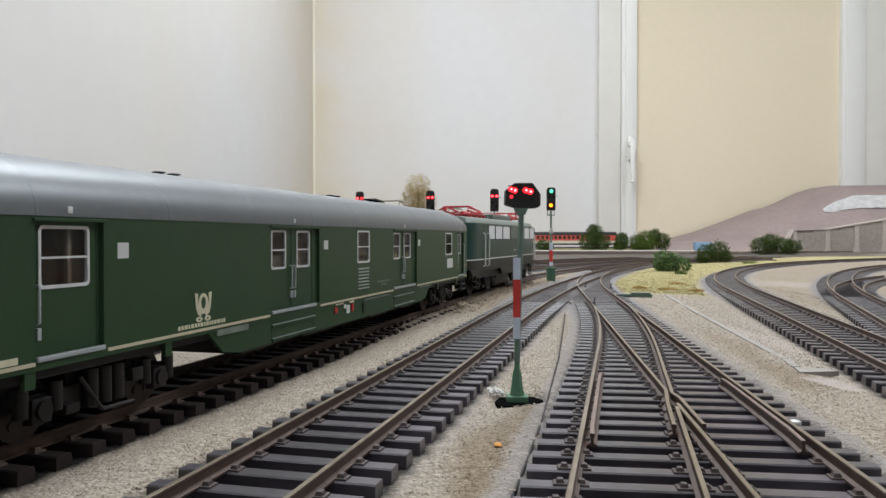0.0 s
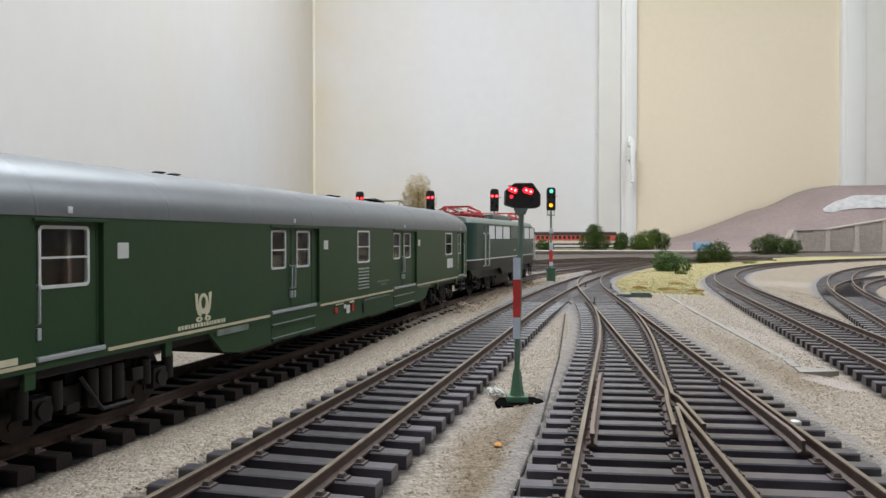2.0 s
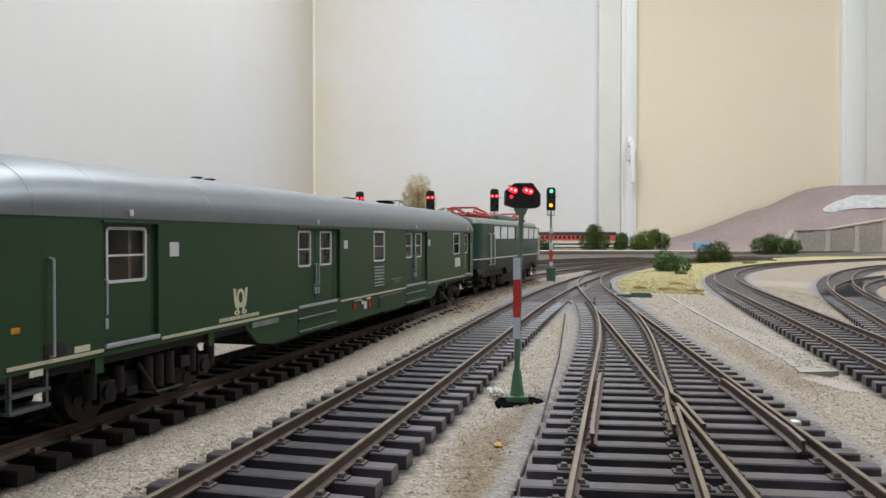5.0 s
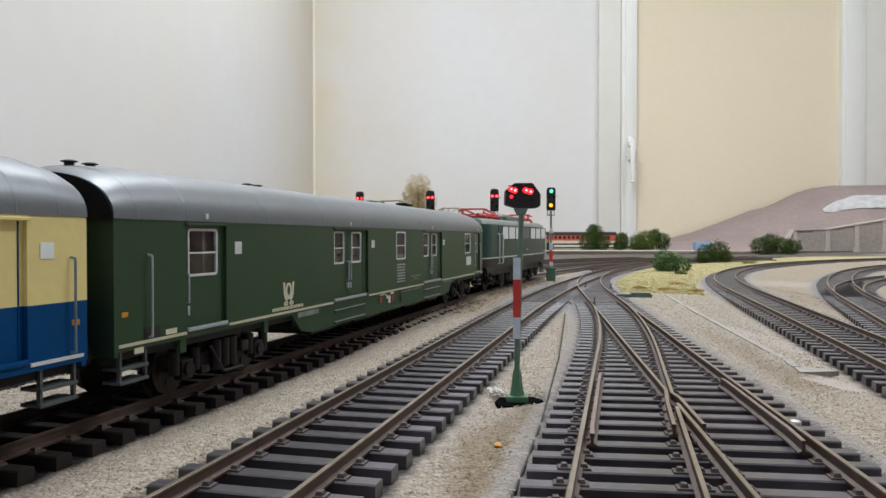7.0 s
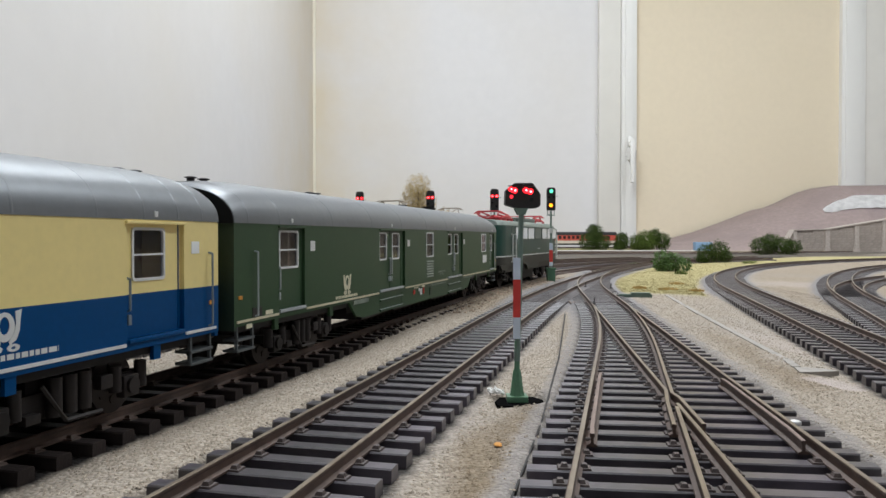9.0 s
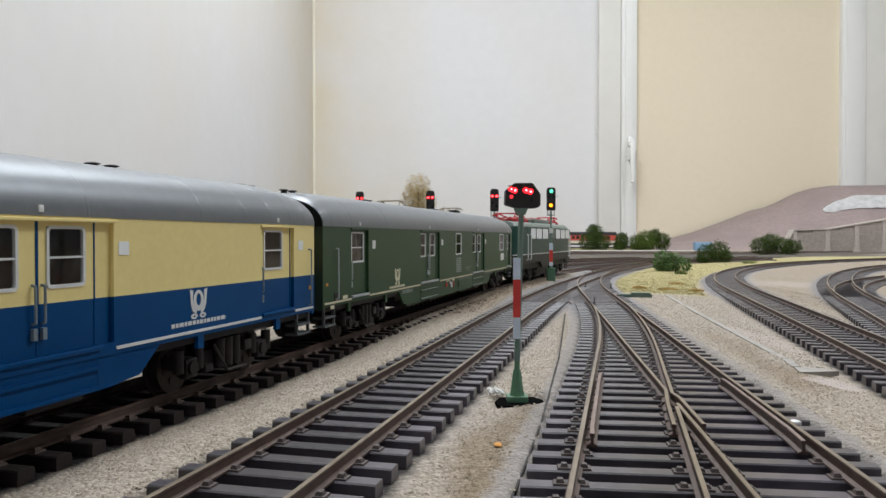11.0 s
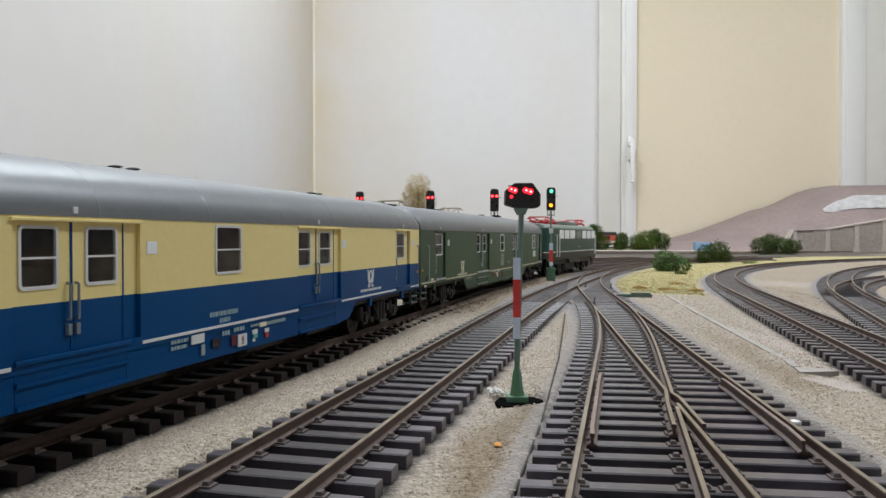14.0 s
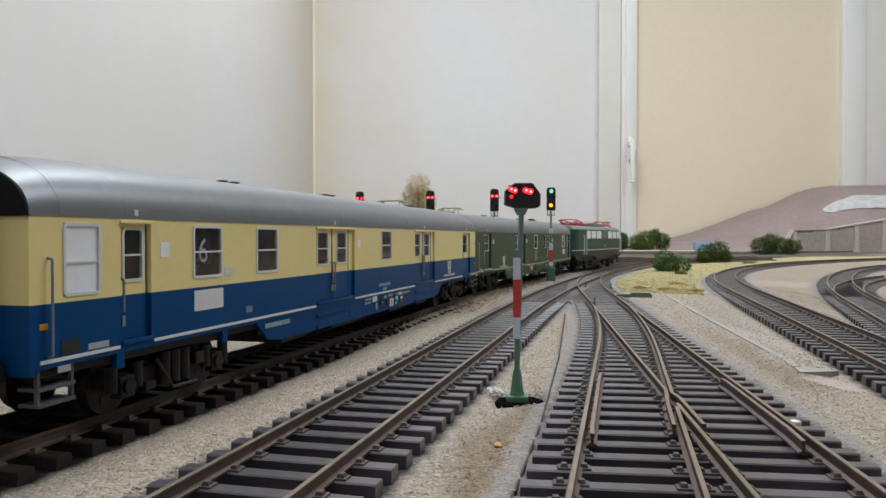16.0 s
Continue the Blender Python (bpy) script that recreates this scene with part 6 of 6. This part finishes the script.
def retaining_wall():
    wall = root("retaining_wall", "grey-brown stone retaining wall with flared buttresses", "wall", at=mm(0, 1849, 0), kind="structure")
    prof = [(836, 0), (867, 54), (950, 56), (1094, 80), (1240, 104), (1500, 120), (1700, 120), (1700, 0)]

    def top(x):
        for (a, za), (b, zb) in zip(prof[:-1], prof[1:-1]):
            if a <= x <= b:
                return za + (zb - za) * (x - a) / (b - a)
        return 0

    bm = bmesh.new()
    prism(bm, prof, "y", 0, 26)
    part("wall_core", bm, M["mortar"], wall)
    for (a, za), (b, zb) in zip(prof[:-2], prof[1:-1]):
        bm = bmesh.new()
        n = max(1, int(abs(b - a) / 24))
        prism(bm, [(a, za), (b, zb), (b, zb + 3.0), (a, za + 3.0)], "y", -3.5, 28)
        part("coping", bm, M["coping"], wall)
    for x, w in ((868, 9), (948, 11), (1020, 11), (1088, 11), (1160, 11)):
        bm = bmesh.new()
        z = top(x) - 2
        prism(bm, [(x - w * 0.75, 0), (x - w * 0.5, z * 0.25), (x - w * 0.42, z), (x + w * 0.42, z), (x + w * 0.5, z * 0.25), (x + w * 0.75, 0)], "y", -6, 1)
        part("buttress", bm, M["coping"], wall)
    r = random.Random(12)
    meshes = []
    for k in range(5):
        bm = bmesh.new()
        w = 9 + 2.2 * k
        box(bm, -w / 2, w / 2, -1.6, 0.5, -2.7, 2.7, taper=0.0)
        meshes.append((w, mesh_of(bm, "stone_block", M["masonry"])))
    z = 3.2
    rest = bmesh.new()
    count = 0
    while z < 100:
        x = 842 + r.uniform(0, 8)
        while x < 1260:
            w, me = r.choice(meshes)
            if top(x) > z + 3 and top(x + w) > z + 3:
                if count < 290:
                    ob = new("stone_block", me)
                    ob.parent = wall
                    ob.matrix_basis = mm(x + w / 2, r.uniform(-0.25, 0.25), z)
                    count += 1
                else:
                    box(rest, x, x + w, -1.6, 0.5, z - 2.7, z + 2.7)
            x += w + 0.7
        z += 6.1
    if rest.verts:
        tagged(part("stone_blocks", rest, M["masonry"], wall), kind="stuff")
    else:
        rest.free()


retaining_wall()


def far_road():
    bm = bmesh.new()
    prism(bm, [(150, 1941), (640, 1941), (700, 1987), (640, 2024), (150, 2024)], "z", 0.5, 3.0)
    thing("road", bm, M["road"], "pale grey model road beyond the tracks", "road", kind="structure")
    bm = bmesh.new()
    prism(bm, [(-445, 2190), (620, 2190), (620, 2366), (-445, 2366)], "z", -1, 4.6)
    thing("embankment", bm, M["bank"], "low grassy bank under the far track", "embankment", kind="structure")
    far = root("railway_track", "far model track on the grassy bank", "track", "tracks of the layout", at=mm(0, 0, 4.6), kind="structure")
    pts = [(x, 2264.5, math.pi / 2) for x in range(-400, 640, 40)]
    for off in (-8.25, 8.25):
        part("rail", rail_mesh([(x, y + off, h) for x, y, h in pts]), [M["rail_side"], M["rail_top"]], far)
    ob = new("sleepers", joined_sleepers([(x, 2264.5, math.pi / 2) for x in range(-400, 620, 8)]))
    ob.parent = far
    tagged(ob, kind="stuff")
    bm = bmesh.new()
    box(bm, -22, 22, -13, 13, 0, 24, 1.5)
    for k in range(-3, 4):
        box(bm, k * 6 - 0.6, k * 6 + 0.6, -13.5, 13.5, 1, 22)
    c = root("container", "pale blue container standing by the hill", "container", at=mm(698, 2012, 1))
    part("body", bm, M["pale_blue"], c, smooth=40)


far_road()


def far_coach(x):
    c = root("passenger_coach", "faded red and beige passenger coach parked far off", "passenger coach", "parked coaches", at=mm(x, 2264.5, 4.6 + 4.5))
    bm = bmesh.new()
    holes = [(u, u + 8.5, 24.5, 33) for u in [-130 + 13.2 * k for k in range(20)]]
    panel(bm, -16.2, -150, 150, 19.0, 35.5, holes, 0.8)
    panel(bm, 16.2, -150, 150, 19.0, 35.5, [], 0.8)
    box(bm, -150, 150, -15.2, 15.2, 19, 35.4)
    part("body", bm, M["coach_red"], c)
    bm = bmesh.new()
    box(bm, -150, 150, -16.1, 16.1, 10.5, 19.0, 0.3)
    part("lower_panel", bm, M["beige"], c, "beige lower side panel")
    for h in holes:
        bm = bmesh.new()
        box(bm, h[0], h[1], -15.9, -15.5, h[2], h[3])
        part("window", bm, M["dark_window"], c)
    bm = bmesh.new()
    prism(bm, [roof_section(math.pi * k / 16) for k in range(17)], "x", -150, 150)
    part("roof", bm, M["under"], c, "dark grey rounded roof", smooth=40)
    bm = bmesh.new()
    box(bm, -145, 145, -12, 12, 6, 10.5)
    for u in (-122, -96, 96, 122):
        for y in (-8.3, 8.3):
            tube(bm, (u, y - 1.2, 5.4), (u, y + 1.2, 5.4), 5.4, seg=16)
        box(bm, u - 8, u + 8, -12, 12, 3.5, 8)
    part("underframe", bm, M["black"], c)
    return c


far_coach(372)
far_coach(66)


# ---------------------------------------------------------------- what moves
TRAVEL = ((0, 217.6), (2.9, 217.6), (3.2, 217.8), (3.5, 219.2), (4, 222.3), (4.2, 223.9), (6.3, 245.5), (6.5, 248.1), (7, 255.2), (7.5, 264.2),
          (8, 274.2), (8.5, 284.0), (9, 293.4), (9.2, 297.4), (11.3, 347.8), (11.5, 353.5), (12, 368.4), (12.5, 383.7), (13, 400.4), (13.5, 418.6),
          (14, 438.0), (14.5, 461.2), (15, 486.0), (15.5, 510.4), (16, 539.5))


def travelled(t):
    """Arc length of the mail coach's middle along its line at t seconds, by a smooth curve through TRAVEL."""
    k = max(i for i in range(len(TRAVEL) - 1) if TRAVEL[i][0] <= t or i == 0)

    def slope(i):
        a, b = TRAVEL[max(0, i - 1)], TRAVEL[min(len(TRAVEL) - 1, i + 1)]
        return (b[1] - a[1]) / (b[0] - a[0])

    (t0, s0), (t1, s1) = TRAVEL[k], TRAVEL[k + 1]
    d = t1 - t0
    u = (t - t0) / d
    m0, m1 = slope(k) * d, slope(k + 1) * d
    if s1 == s0:
        return s0
    return (2 * u ** 3 - 3 * u * u + 1) * s0 + (u ** 3 - 2 * u * u + u) * m0 + (3 * u * u - 2 * u ** 3) * s1 + (u ** 3 - u * u) * m1


def on_line(s, half):
    """The pose of a vehicle whose two bogies, half apart from its middle, run on the train's line."""
    ax, ay, _ = TRAIN.at(s - half)
    bx, by, _ = TRAIN.at(s + half)
    return mm((ax + bx) / 2, (ay + by) / 2, RAIL_Z, math.degrees(math.atan2(by - ay, bx - ax)))


def motions():
    times = [round(0.2 * k, 2) for k in range(81)]
    for vehicle, ahead, half in ((green_coach, 0, 109.2), (blue_coach, -302.3, 109.2), (locomotive, 251.2, 45)):
        walk(vehicle, [(t, on_line(travelled(t) + ahead, half)) for t in times])
    # the wheels roll as far as their vehicle goes
    rolls = [round(0.1 * k, 2) for k in range(161)]
    for ob, x, radius, _ in MOVING:
        walk(ob, [(t, mm(x, 0, radius) @ pose(0, 0, 0, 0, math.degrees((travelled(t) - 217.6) / radius), 0)) for t in rolls])

motions()
